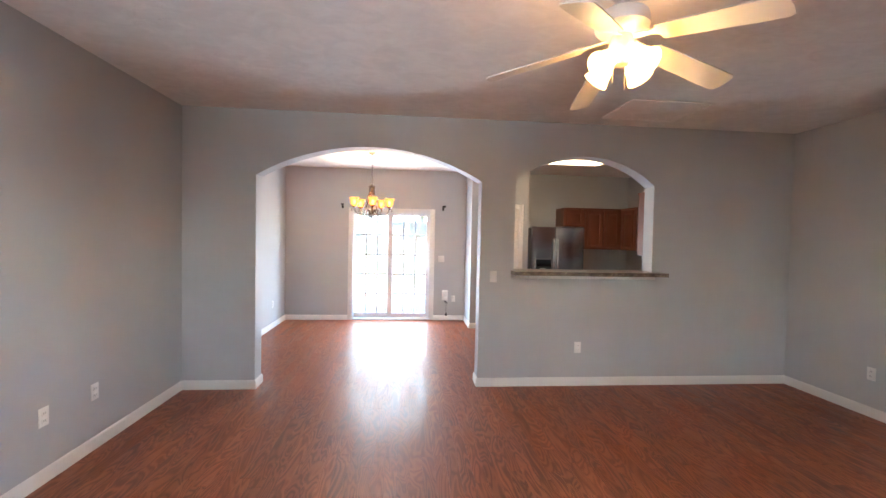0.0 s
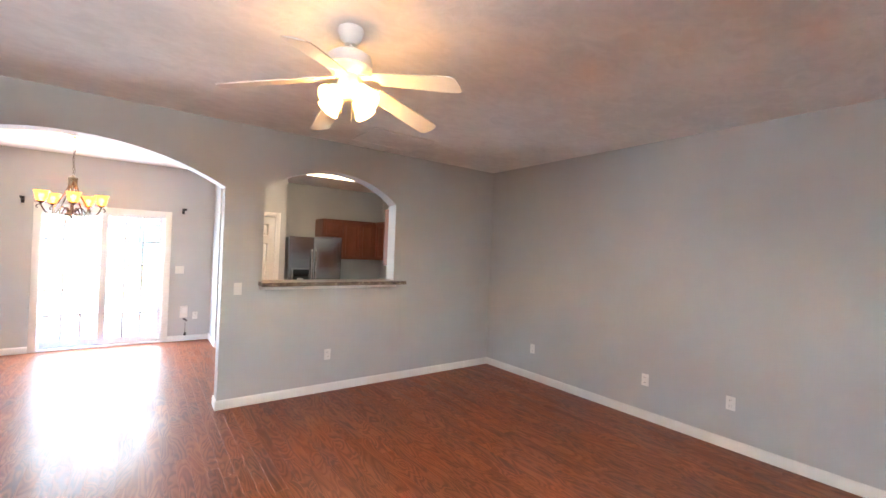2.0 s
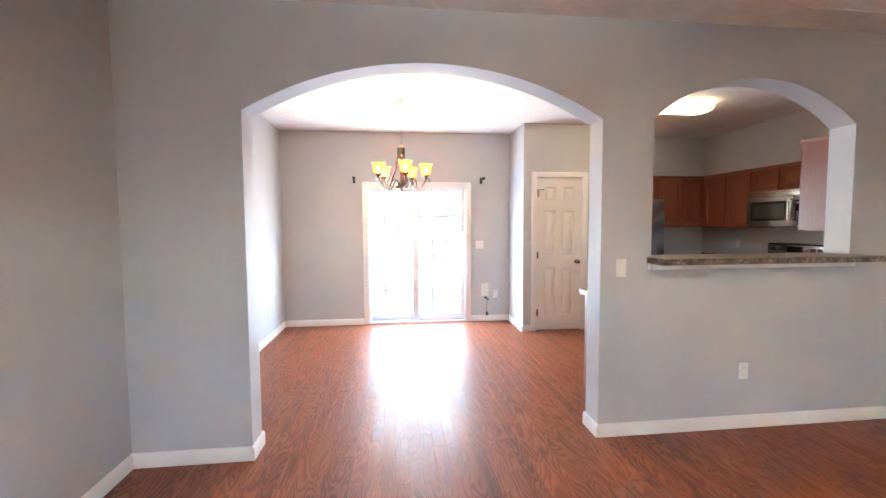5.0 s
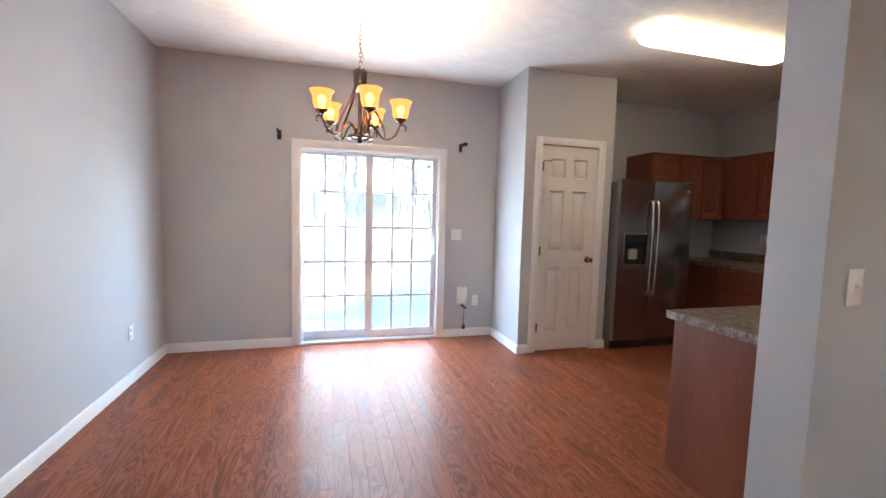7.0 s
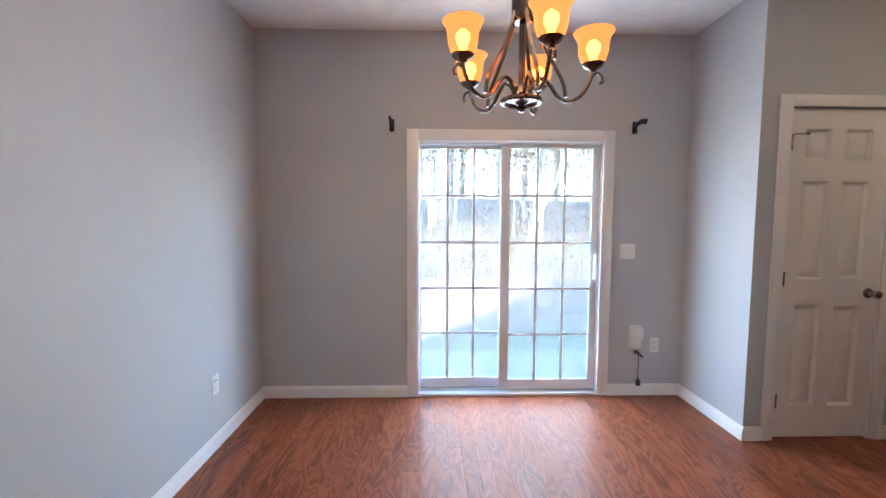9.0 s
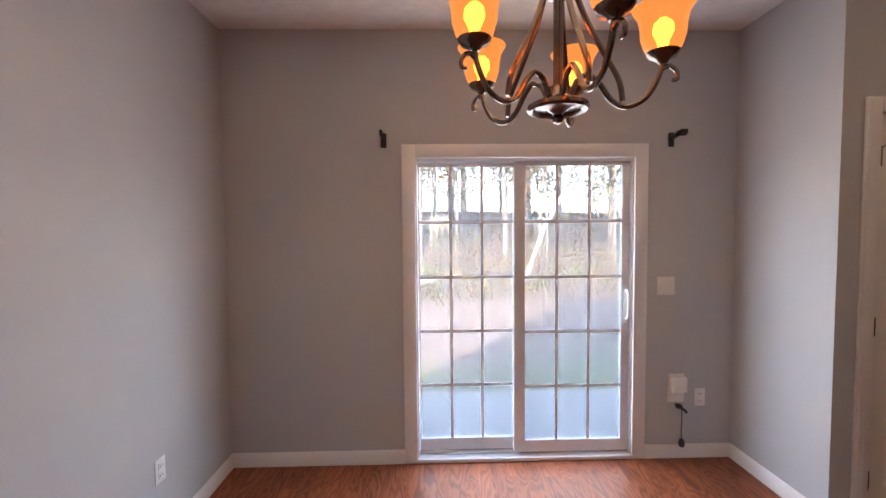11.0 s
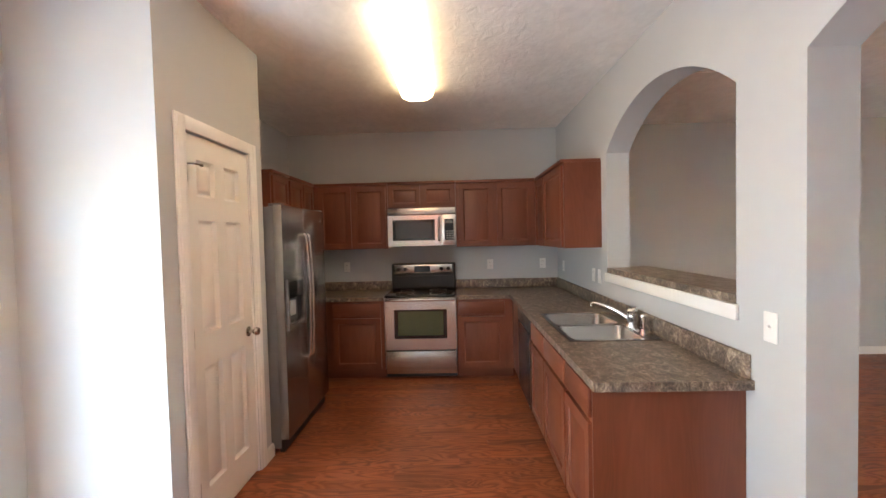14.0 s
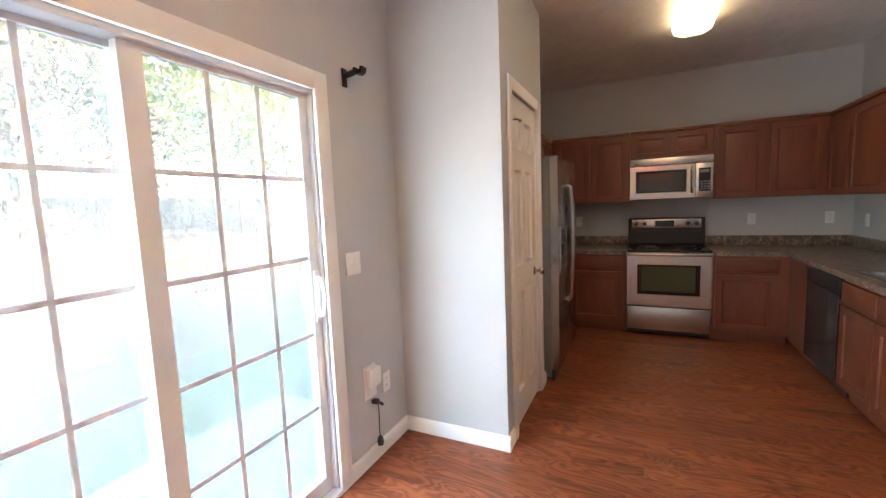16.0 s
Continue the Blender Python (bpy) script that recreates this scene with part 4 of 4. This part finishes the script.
def ceiling_fan():
    cx, cy = 0.868, 2.275
    f = thing("ceiling_fan", (cx, cy, CEIL), 0, "white five-blade ceiling fan with four lit glass shades", "ceiling fan")
    part("canopy", lathe(bmesh.new(), [(0, -0.001), (0.068, -0.001), (0.068, -0.02), (0.055, -0.06), (0.03, -0.085), (0, -0.085)], n=32), FANWHITE, f)
    part("downrod", lathe(bmesh.new(), [(0, -0.08), (0.0125, -0.08), (0.0125, -0.14), (0, -0.14)], n=14), FANWHITE, f)
    part("motor_housing", lathe(bmesh.new(), [(0, -0.115), (0.035, -0.115), (0.075, -0.128), (0.115, -0.155), (0.122, -0.18), (0.122, -0.215), (0.1, -0.24), (0.06, -0.25), (0, -0.25)], n=40), FANWHITE, f)
    for k in range(5):
        a = -60 + 72 * k
        m = pose(0, 0, -0.262, 0, 0, a) @ pose(0, 0, 0, 0, 11, 0) @ pose(0, 0, 0, -12, 0, 0)
        bm = bmesh.new()
        outline = [(0.18, -0.052), (0.28, -0.058), (0.55, -0.066), (0.635, -0.064), (0.655, -0.05), (0.66, 0.0), (0.655, 0.05), (0.635, 0.064), (0.55, 0.066), (0.28, 0.058), (0.18, 0.052)]
        lo = [bm.verts.new(m @ Vector((x, y, -0.003))) for x, y in outline]
        hi = [bm.verts.new(m @ Vector((x, y, 0.003))) for x, y in outline]
        bm.faces.new(lo)
        bm.faces.new(hi)
        for i in range(len(lo)):
            j = (i + 1) % len(lo)
            bm.faces.new((lo[i], lo[j], hi[j], hi[i]))
        blade = part("blade", bm, FANWHITE, f, smooth=20)
        bm = bmesh.new()
        ir = [(0.07, -0.02), (0.14, -0.014), (0.2, -0.04), (0.25, -0.04), (0.25, 0.04), (0.2, 0.04), (0.14, 0.014), (0.07, 0.02)]
        lo = [bm.verts.new(m @ Vector((x, y, 0.0035))) for x, y in ir]
        hi = [bm.verts.new(m @ Vector((x, y, 0.009))) for x, y in ir]
        bm.faces.new(lo)
        bm.faces.new(hi)
        for i in range(8):
            bm.faces.new((lo[i], lo[(i + 1) % 8], hi[(i + 1) % 8], hi[i]))
        part("blade_iron", bm, FANWHITE, blade)
    kit = part("light_kit", lathe(bmesh.new(), [(0, -0.25), (0.045, -0.25), (0.06, -0.3), (0.055, -0.35), (0.03, -0.385), (0, -0.39)], n=28), FANWHITE, f)
    for k in range(4):
        a = 25 + 90 * k
        m = pose(0, 0, -0.35, 0, 0, a) @ pose(0.06, 0, 0, 0, 128, 0)
        part("shade", lathe(bmesh.new(), [(0.02, 0.0), (0.03, 0.012), (0.044, 0.045), (0.05, 0.075), (0.064, 0.11), (0.061, 0.11), (0.047, 0.075), (0.04, 0.045), (0.02, 0.01)], m=m, n=24), FANGLASS, kit, "lit frosted glass shade")
        part("bulb", lathe(bmesh.new(), [(0, 0.01), (0.014, 0.02), (0.024, 0.05), (0.026, 0.068), (0.016, 0.085), (0, 0.09)], m=m, n=16), FANCORE, kit, "lit bulb")
    for dx, ln in ((0.03, 0.09), (-0.03, 0.06)):
        part("pull_chain", tube(bmesh.new(), [Vector((dx, 0.02, -0.36)), Vector((dx, 0.02, -0.4 - ln))], 0.0016, n=6), NICKEL, kit)


ceiling_fan()


def chandelier():
    c = thing("chandelier", (-0.664, 6.505, CEIL), 0, "bronze five-arm chandelier with lit amber glass shades", "chandelier")
    Z = -CEIL
    part("canopy", lathe(bmesh.new(), [(0, -0.001), (0.062, -0.001), (0.06, -0.012), (0.04, -0.028), (0.012, -0.036), (0, -0.05)], n=28), BRONZE, c)
    n = 15
    z_hi, z_lo = -0.045, 2.315 + Z
    for i in range(n):
        zc = z_hi + (z_lo - z_hi) * (i + 0.5) / n
        hl = (z_hi - z_lo) / n * 0.66
        bm = bmesh.new()
        pts = [Vector((0.009 * math.cos(t), 0, zc + hl * math.sin(t))) for t in [2 * math.pi * k / 14 for k in range(15)]]
        if i % 2:
            pts = [Vector((0, p.x, p.z)) for p in pts]
        part("chain_link", tube(bm, pts, 0.0022, n=5, caps=False), BRONZE, c)
    part("wire", tube(bmesh.new(), smooth_path([(0.004, 0.004, -0.03), (0.018, 0.01, -0.15), (-0.012, 0.012, -0.28), (0.016, -0.008, -0.4), (0.003, 0.0, z_lo)]), 0.0022, n=6), BRONZE, c)
    part("column_cap", lathe(bmesh.new(), [(0, 2.318 + Z), (0.012, 2.31 + Z), (0.026, 2.295 + Z), (0.043, 2.285 + Z), (0.046, 2.275 + Z), (0.043, 2.265 + Z), (0.043, 2.17 + Z), (0.034, 2.155 + Z), (0, 2.15 + Z)], n=28), BRONZE, c)
    part("stem", lathe(bmesh.new(), [(0, 2.16 + Z), (0.013, 2.16 + Z), (0.013, 1.9 + Z), (0, 1.9 + Z)], n=16), BRONZE, c)
    part("hub", lathe(bmesh.new(), [(0, 1.915 + Z), (0.03, 1.91 + Z), (0.036, 1.885 + Z), (0.05, 1.872 + Z), (0.072, 1.868 + Z), (0.082, 1.862 + Z), (0.084, 1.852 + Z), (0.078, 1.846 + Z), (0.068, 1.85 + Z), (0.062, 1.858 + Z), (0.03, 1.852 + Z), (0.014, 1.84 + Z), (0.012, 1.836 + Z), (0.017, 1.826 + Z), (0.012, 1.816 + Z), (0, 1.81 + Z)], n=32), BRONZE, c)
    for k in range(5):
        a = 278 + 72 * k
        turn = pose(0, 0, 0, 0, 0, a)

        def at(*rz):
            return smooth_path([turn @ Vector((r, 0, zz + Z)) for r, zz in rz], 6)

        arm = part("arm", tube(bmesh.new(), at((0.03, 1.885), (0.05, 1.925), (0.08, 1.94), (0.108, 1.915), (0.14, 1.868), (0.178, 1.85), (0.222, 1.868), (0.25, 1.908), (0.265, 1.95), (0.267, 1.97)), 0.0085, 0.007, 9), BRONZE, c)
        part("scroll", tube(bmesh.new(), at((0.26, 1.94), (0.283, 1.95), (0.302, 1.935), (0.303, 1.915), (0.291, 1.913)), 0.007, 0.005, 8), BRONZE, arm)
        part("upper_arm", tube(bmesh.new(), at((0.036, 2.19), (0.055, 2.13), (0.085, 2.06), (0.125, 1.985), (0.158, 1.92), (0.168, 1.865)), 0.008, 0.0075, 9), BRONZE, c)
        m = turn @ pose(0.267, 0, 1.968 + Z)
        part("cup", lathe(bmesh.new(), [(0, -0.012), (0.012, -0.01), (0.018, -0.001), (0.034, 0.006), (0.042, 0.018), (0.036, 0.02), (0, 0.012)], m=m, n=20), BRONZE, arm)
        part("shade", lathe(bmesh.new(), [(0.030, 0.016), (0.046, 0.03), (0.055, 0.06), (0.057, 0.09), (0.063, 0.115), (0.076, 0.134), (0.073, 0.135), (0.061, 0.115), (0.053, 0.09), (0.051, 0.06), (0.043, 0.033), (0.028, 0.02)], m=m, n=28), AMBER, arm, "lit amber glass bell shade")
        part("bulb", lathe(bmesh.new(), [(0, 0.02), (0.012, 0.022), (0.014, 0.045), (0.026, 0.07), (0.024, 0.09), (0.01, 0.104), (0, 0.106)], m=m, n=16), AMBERCORE, arm, "lit bulb")


chandelier()


def kitchen_light():
    k = thing("ceiling_light", (2.06, 6.29, CEIL), 0, "long fluorescent ceiling light with a lit wraparound diffuser", "ceiling light")
    part("base_pan", B(-0.66, 0.66, -0.11, 0.11, -0.03, -0.001, bev=0.004), FANWHITE, k)
    bm = bmesh.new()
    outline = []
    for sx, sy, a0 in ((1, 1, 0), (-1, 1, 90), (-1, -1, 180), (1, -1, 270)):
        for q in range(7):
            a = radians(a0 + 15 * q)
            outline.append((sx * 0.60 + 0.09 * math.cos(a), sy * 0.06 + 0.08 * math.sin(a)))
    rings = []
    for inset, z in ((0.0, -0.012), (0.0, -0.045), (0.01, -0.075), (0.035, -0.095), (0.075, -0.102)):
        rings.append([bm.verts.new((x * (0.69 - inset) / 0.69, y * (0.14 - inset) / 0.14, z)) for x, y in outline])
    for p, q in zip(rings, rings[1:]):
        for i in range(len(p)):
            j = (i + 1) % len(p)
            bm.faces.new((p[i], p[j], q[j], q[i]))
    bm.faces.new(rings[-1])
    part("diffuser", bm, DIFFUSER, k, "glowing warm acrylic diffuser", 40)


kitchen_light()

# ---------------------------------------------------------------- small fixtures


def outlet(place, rz, label="white duplex outlet on a white wall plate"):
    """A wall plate whose back lies on the wall; it faces -y before it is turned."""
    o = thing("wall_outlet", place, rz, label, "outlet", "wall outlets")
    part("plate", B(-0.036, 0.036, -0.006, -0.0005, -0.059, 0.059, bev=0.003), PLASTIC, o)
    for z in (-0.028, 0.018):
        r = part("receptacle", B(-0.0165, 0.0165, -0.009, -0.0055, z - 0.009, z + 0.02, bev=0.003), PLASTIC, o)
        for x in (-0.007, 0.007):
            part("slot", B(x - 0.0012, x + 0.0012, -0.0094, -0.0088, z, z + 0.012), BLACKPLASTIC, r)


def switch(place, rz, gangs, label):
    s = thing("light_switch", place, rz, label, "switch", "light switches")
    w = 0.036 + 0.023 * (gangs - 1)
    part("plate", B(-w, w, -0.006, -0.0005, -0.06, 0.06, bev=0.003), PLASTIC, s)
    for g in range(gangs):
        x = (g - (gangs - 1) / 2) * 0.046
        part("toggle", box(B(x - 0.005, x + 0.005, -0.0075, -0.0055, -0.013, 0.013), x - 0.004, x + 0.004, -0.016, -0.006, 0.0, 0.009, 0.001, 1), PLASTIC, s)


for y in (3.46, 3.05):
    outlet((XL, y, 0.41), 90)
outlet((XL, 7.31, 0.392), 90)
for y in (3.73, 2.26, 1.52):
    outlet((XR, y, 0.392), -90)
outlet((1.702, YL, 0.41), 0)
outlet((0.745, YF, 0.405), 0)
for y in (7.32, 5.58, 4.95):
    outlet((XR, y, 1.165), -90, "white duplex outlet above the worktop")
outlet((3.84, YK, 1.145), 180, "white duplex outlet above the worktop")
outlet((2.83, YK, 1.14), 180, "white duplex outlet above the worktop")
switch((2.68, YK, 1.14), 180, 1, "white toggle switch beside the pass-through")
switch((0.77, YL, 1.158), 0, 1, "white toggle switch between doorway and pass-through")
switch((0.785, YK, 1.128), 180, 1, "white toggle switch by the kitchen counter end")
switch((0.505, YF, 1.148), 0, 2, "white double toggle switch beside the sliding door")


def plug_device():
    d = thing("plug_in_box", (0.585, YF, 0.47), 0, "white plug-in box with a dangling black cord", "plug-in device")
    part("plate", B(-0.055, 0.055, -0.006, -0.0005, -0.095, 0.095, bev=0.003), PLASTIC, d)
    part("housing", B(-0.045, 0.05, -0.05, -0.0055, -0.02, 0.085, bev=0.008), PLASTIC, d)
    part("receptacle", B(-0.03, 0.03, -0.012, -0.0055, -0.085, -0.03, bev=0.003), PLASTIC, d)
    bm = B(-0.012, 0.022, -0.05, -0.01, -0.125, -0.1, bev=0.006)
    tube(bm, smooth_path([(0.0, -0.03, -0.11), (0.03, -0.04, -0.13), (0.05, -0.045, -0.15)]), 0.009, n=8)
    part("plug", bm, BLACKPLASTIC, d, "black angled plug")
    bm = tube(bmesh.new(), smooth_path([(0.02, -0.035, -0.125), (0.026, -0.034, -0.2), (0.022, -0.034, -0.27), (0.026, -0.034, -0.33)]), 0.003, n=7)
    part("cord", bm, BLACKPLASTIC, d, "thin dark cord")
    bm = lathe(bmesh.new(), [(0, -0.385), (0.016, -0.38), (0.02, -0.36), (0.014, -0.335), (0.006, -0.325), (0, -0.322)], 0.026, -0.034, 0, 14)
    part("cord_end", bm, BLACKPLASTIC, d, "black weight on the cord")


plug_device()


def rod_bracket(x, flip):
    b = thing("curtain_rod_bracket", (x, YF, 2.1), 0, "black iron curtain rod bracket with no rod", "bracket", "curtain rod brackets")
    part("wall_plate", B(-0.018, 0.018, -0.009, -0.0005, -0.055, 0.035, bev=0.003), BLACKIRON, b)
    part("arm", tube(bmesh.new(), smooth_path([(0, -0.006, 0.0), (0, -0.04, 0.004), (0, -0.075, 0.01)]), 0.015, n=8), BLACKIRON, b)
    bm = bmesh.new()
    for k in range(9):
        a = radians(180 + 22.5 * k)
        box(bm, -0.01 + flip * 0.012, 0.012 + flip * 0.03, -0.085 + 0.02 * math.cos(a) - 0.007, -0.085 + 0.02 * math.cos(a) + 0.007, 0.026 + 0.02 * math.sin(a) - 0.007, 0.026 + 0.02 * math.sin(a) + 0.007)
    part("cradle", bm, BLACKIRON, b)


rod_bracket(-1.315, -0.3)
rod_bracket(0.525, 1)

h = thing("attic_hatch", (1.77, 3.78, CEIL), 0, "painted ceiling access hatch with thin white trim", "hatch")
part("panel", B(0.012, 0.748, 0.012, 0.543, -0.004, -0.0008), CEILING, h)
for a in ((0, 0.76, 0, 0.012), (0, 0.76, 0.543, 0.555), (0, 0.012, 0.012, 0.543), (0.748, 0.76, 0.012, 0.543)):
    part("trim", B(*a, -0.012, -0.0008, bev=0.003), CEILING, h)

# ---------------------------------------------------------------- yard and woods
GZ = -0.16


def ground_height(x, y):
    t = max(0.0, min(1.0, (y - 14.5 - 0.12 * x) / 14.0))
    return GZ + 2.6 * t * t * (3 - 2 * t) + (0.25 * noise.noise((x * 0.2, y * 0.2, 0)) * min(1, max(0, (y - 10) / 4)) if y > 10 else 0)


bm = bmesh.new()
gx = [-3000, -300, -90, -45] + [-30 + 1.5 * i for i in range(41)] + [45, 90, 300, 3000]
gy = [-3000, -200, -40, 0, 8.12] + [9 + 1.0 * i for i in range(32)] + [60, 120, 300, 3000]
gv = [[bm.verts.new((x, y, ground_height(x, y))) for y in gy] for x in gx]
for i in range(len(gx) - 1):
    for j in range(len(gy) - 1):
        bm.faces.new((gv[i][j], gv[i + 1][j], gv[i + 1][j + 1], gv[i][j + 1]))
structure("ground", bm, GROUND, "thin lawn turning to brown leaf litter at the wood's edge", "ground", 60)
structure("pavement", B(-1.9, 1.2, YF + T + 0.002, YF + T + 1.3, GZ - 0.05, GZ + 0.05, bev=0.01), CONCRETE, "small pale concrete patio slab at the door", "patio")

rng = random.Random(7)


def leaves(bm, centre, spread, count, size):
    for _ in range(count):
        p = Vector(centre) + Vector((rng.gauss(0, spread), rng.gauss(0, spread), rng.gauss(0, spread * 0.8)))
        a = Vector((rng.uniform(-1, 1), rng.uniform(-1, 1), rng.uniform(-1, 1))).normalized()
        b = a.cross(Vector((rng.uniform(-1, 1), rng.uniform(-1, 1), rng.uniform(-1, 1)))).normalized()
        s = size * rng.uniform(0.6, 1.3)
        bm.faces.new([bm.verts.new(q) for q in (p - a * s, p + b * s * 0.5, p + a * s, p - b * s * 0.5)])


def tree(x, y, h, r, bark, crown, lean=(0, 0), label="tall thin woodland tree with sparse spring leaves"):
    z = ground_height(x, y) - 0.1
    t = thing("tree", (x, y, z), 0, label, "tree", "woodland trees")
    bm = bmesh.new()
    cr = bmesh.new()
    spine = [Vector((lean[0] * s + rng.uniform(-0.12, 0.12) * s, lean[1] * s, h * s / 1.0)) for s in (0, 0.2, 0.4, 0.6, 0.8, 1.0)]
    path = smooth_path(spine, 4)
    tube(bm, path, r, r * 0.22, 9)
    for i in range(9):
        k = rng.randint(7, len(path) - 2)
        p = path[k]
        a = rng.uniform(0, 2 * math.pi)
        ln = h * rng.uniform(0.12, 0.28)
        q = [p, p + Vector((math.cos(a) * ln * 0.5, math.sin(a) * ln * 0.5, ln * 0.3)), p + Vector((math.cos(a) * ln, math.sin(a) * ln, ln * rng.uniform(0.5, 0.9)))]
        tube(bm, smooth_path(q, 4), r * 0.32, r * 0.06, 6)
        for s in (0.6, 1.0):
            leaves(cr, p.lerp(q[2], s), 0.55, crown, 0.1)
    part("trunk", bm, bark, t)
    part("crown", cr, LEAF if rng.random() < 0.7 else DRYLEAF, t, smooth=None)


for x, y, h, r in ((-3.4, 21, 11, 0.17), (-1.4, 17.5, 12, 0.15), (-5.5, 18, 9, 0.12), (-0.2, 24, 13, 0.2), (1.6, 20, 10, 0.1), (3.1, 23, 12, 0.16), (5.2, 19.5, 10, 0.12),
                   (7.5, 22, 12, 0.17), (9.5, 18, 9, 0.11), (12.5, 22, 12, 0.16), (16, 20, 11, 0.14), (-8.5, 23, 12, 0.18), (-11, 19, 10, 0.14), (20, 24, 12, 0.17), (4.2, 28, 14, 0.2), (-2.6, 29, 14, 0.2), (0.9, 31, 15, 0.22), (6.6, 30, 14, 0.2), (-5.8, 30, 15, 0.2), (2.4, 26, 9, 0.1),
                   (-4.4, 25, 9, 0.1), (10.8, 28, 13, 0.18), (14.5, 28, 14, 0.2), (18.5, 30, 14, 0.2), (-0.9, 21.5, 8, 0.08)):
    tree(x, y, h, r, BARK, 130)
for i in range(14):
    tree(-7 + 1.45 * i + rng.uniform(-0.5, 0.5), rng.uniform(17, 20.5), rng.uniform(4.5, 7.5), rng.uniform(0.04, 0.07), BARK, 70, label="slender young tree with pale spring leaves")
tree(1.25, 16.2, 4.2, 0.085, PALEBARK, 0, (1.9, 0.3), "bleached leaning bare trunk at the wood's edge")


def brush(name, label, mat, count, x0, x1, y0, y1, hgt, leafn, size=0.045):
    bm = bmesh.new()
    for _ in range(count):
        x, y = rng.uniform(x0, x1), y0 + (y1 - y0) * rng.random() ** 1.3
        z = ground_height(x, y)
        d = Vector((rng.gauss(0, 0.45), rng.gauss(0, 0.45), 1)).normalized()
        ln = hgt * rng.uniform(0.4, 1.2)
        p0, p1 = Vector((x, y, z - 0.03)), Vector((x, y, z)) + d * ln
        s = Vector((rng.uniform(-1, 1), rng.uniform(-1, 1), 0)).normalized() * 0.011
        bm.faces.new([bm.verts.new(q) for q in (p0 - s, p0 + s, p1 + s * 0.3, p1 - s * 0.3)])
        leaves(bm, p0.lerp(p1, 0.8), 0.16 * hgt, leafn, size)
    tagged(part(name, bm, mat, None, "", None), label, "undergrowth", "", "stuff")


brush("dry_brush", "tan dry canes and dead brush on the bank", DRYLEAF, 2600, -12, 18, 14.8, 27, 1.1, 7)
brush("far_thicket", "hazy budding thicket filling the back of the wood", LEAF, 3400, -28, 34, 25, 38, 9.5, 28, 0.12)
brush("green_brush", "yellow-green spring undergrowth along the wood's edge", LEAF, 1500, -12, 14, 14.3, 24, 0.8, 9)

lg = thing("fallen_log", (-2.2, 15.4, ground_height(-2.2, 15.4) + 0.1), 28, "weathered fallen log lying in the brush", "log")
part("trunk", tube(bmesh.new(), smooth_path([(-1.3, 0, 0), (-0.4, 0.05, 0.03), (0.6, 0.0, 0.1), (1.5, -0.05, 0.3)]), 0.12, 0.07, 9), PALEBARK, lg)

# ---------------------------------------------------------------- floor planks
PW = 0.083
floor = structure("floor", B(XL - T, XR + T, YS - T, YF + T - 0.001, -0.1, -0.0025), SUBFLOOR, "reddish-brown glossy oak strip floor", "floor")


def plank_mesh(w, ln):
    """A strip board with eased long edges and ends."""
    bm = bmesh.new()
    rings = []
    for inset, z in ((0.0001, -0.0023), (0.0001, -0.0005), (0.0007, 0.0)):
        x, y = w / 2 - inset, ln / 2 - inset
        rings.append([bm.verts.new(p) for p in ((-x, -y, z), (x, -y, z), (x, y, z), (-x, y, z))])
    for low, top in zip(rings, rings[1:]):
        for k in range(4):
            bm.faces.new((low[k], low[(k + 1) % 4], top[(k + 1) % 4], top[k]))
    bm.faces.new(rings[-1])
    return bm


plank_kinds = {}
rest = bmesh.new()
prng = random.Random(3)
single = 0
for s in range(int((XR - XL) / PW) + 1):
    xa = XL + s * PW
    xb = min(xa + PW, XR)
    if xb - xa < 0.01:
        continue
    y = YS - prng.uniform(0, 0.7)
    while y < YF:
        ln = prng.choice((0.36, 0.5, 0.65, 0.8, 0.95, 1.1))
        if YF - y - ln < 0.15:
            ln = YF - y + 0.001
        ya, yb = max(y, YS), min(y + ln, YF - 0.001)
        y += ln
        if yb - ya < 0.02:
            continue
        xm, ym, whole = (xa + xb) / 2, (ya + yb) / 2, (round(xb - xa, 4), round(yb - ya, 4))
        if -1.5 < xm < 0.95 and 2.9 < ym < YF and single < 300:
            if whole not in plank_kinds:
                plank_kinds[whole] = to_mesh("plank", plank_mesh(*whole), PLANK, None, False)
            ob = new("plank", plank_kinds[whole])
            ob.location = (xm, ym, 0)
            ob.parent = floor
            single += 1
        else:
            b = plank_mesh(*whole)
            vmap = {v: rest.verts.new((v.co.x + xm, v.co.y + ym, v.co.z)) for v in b.verts}
            for fc in b.faces:
                rest.faces.new([vmap[v] for v in fc.verts])
            b.free()
ob = new("planks", to_mesh("planks", rest, PLANK, None, False))
ob.parent = floor
ob["kind"] = "stuff"
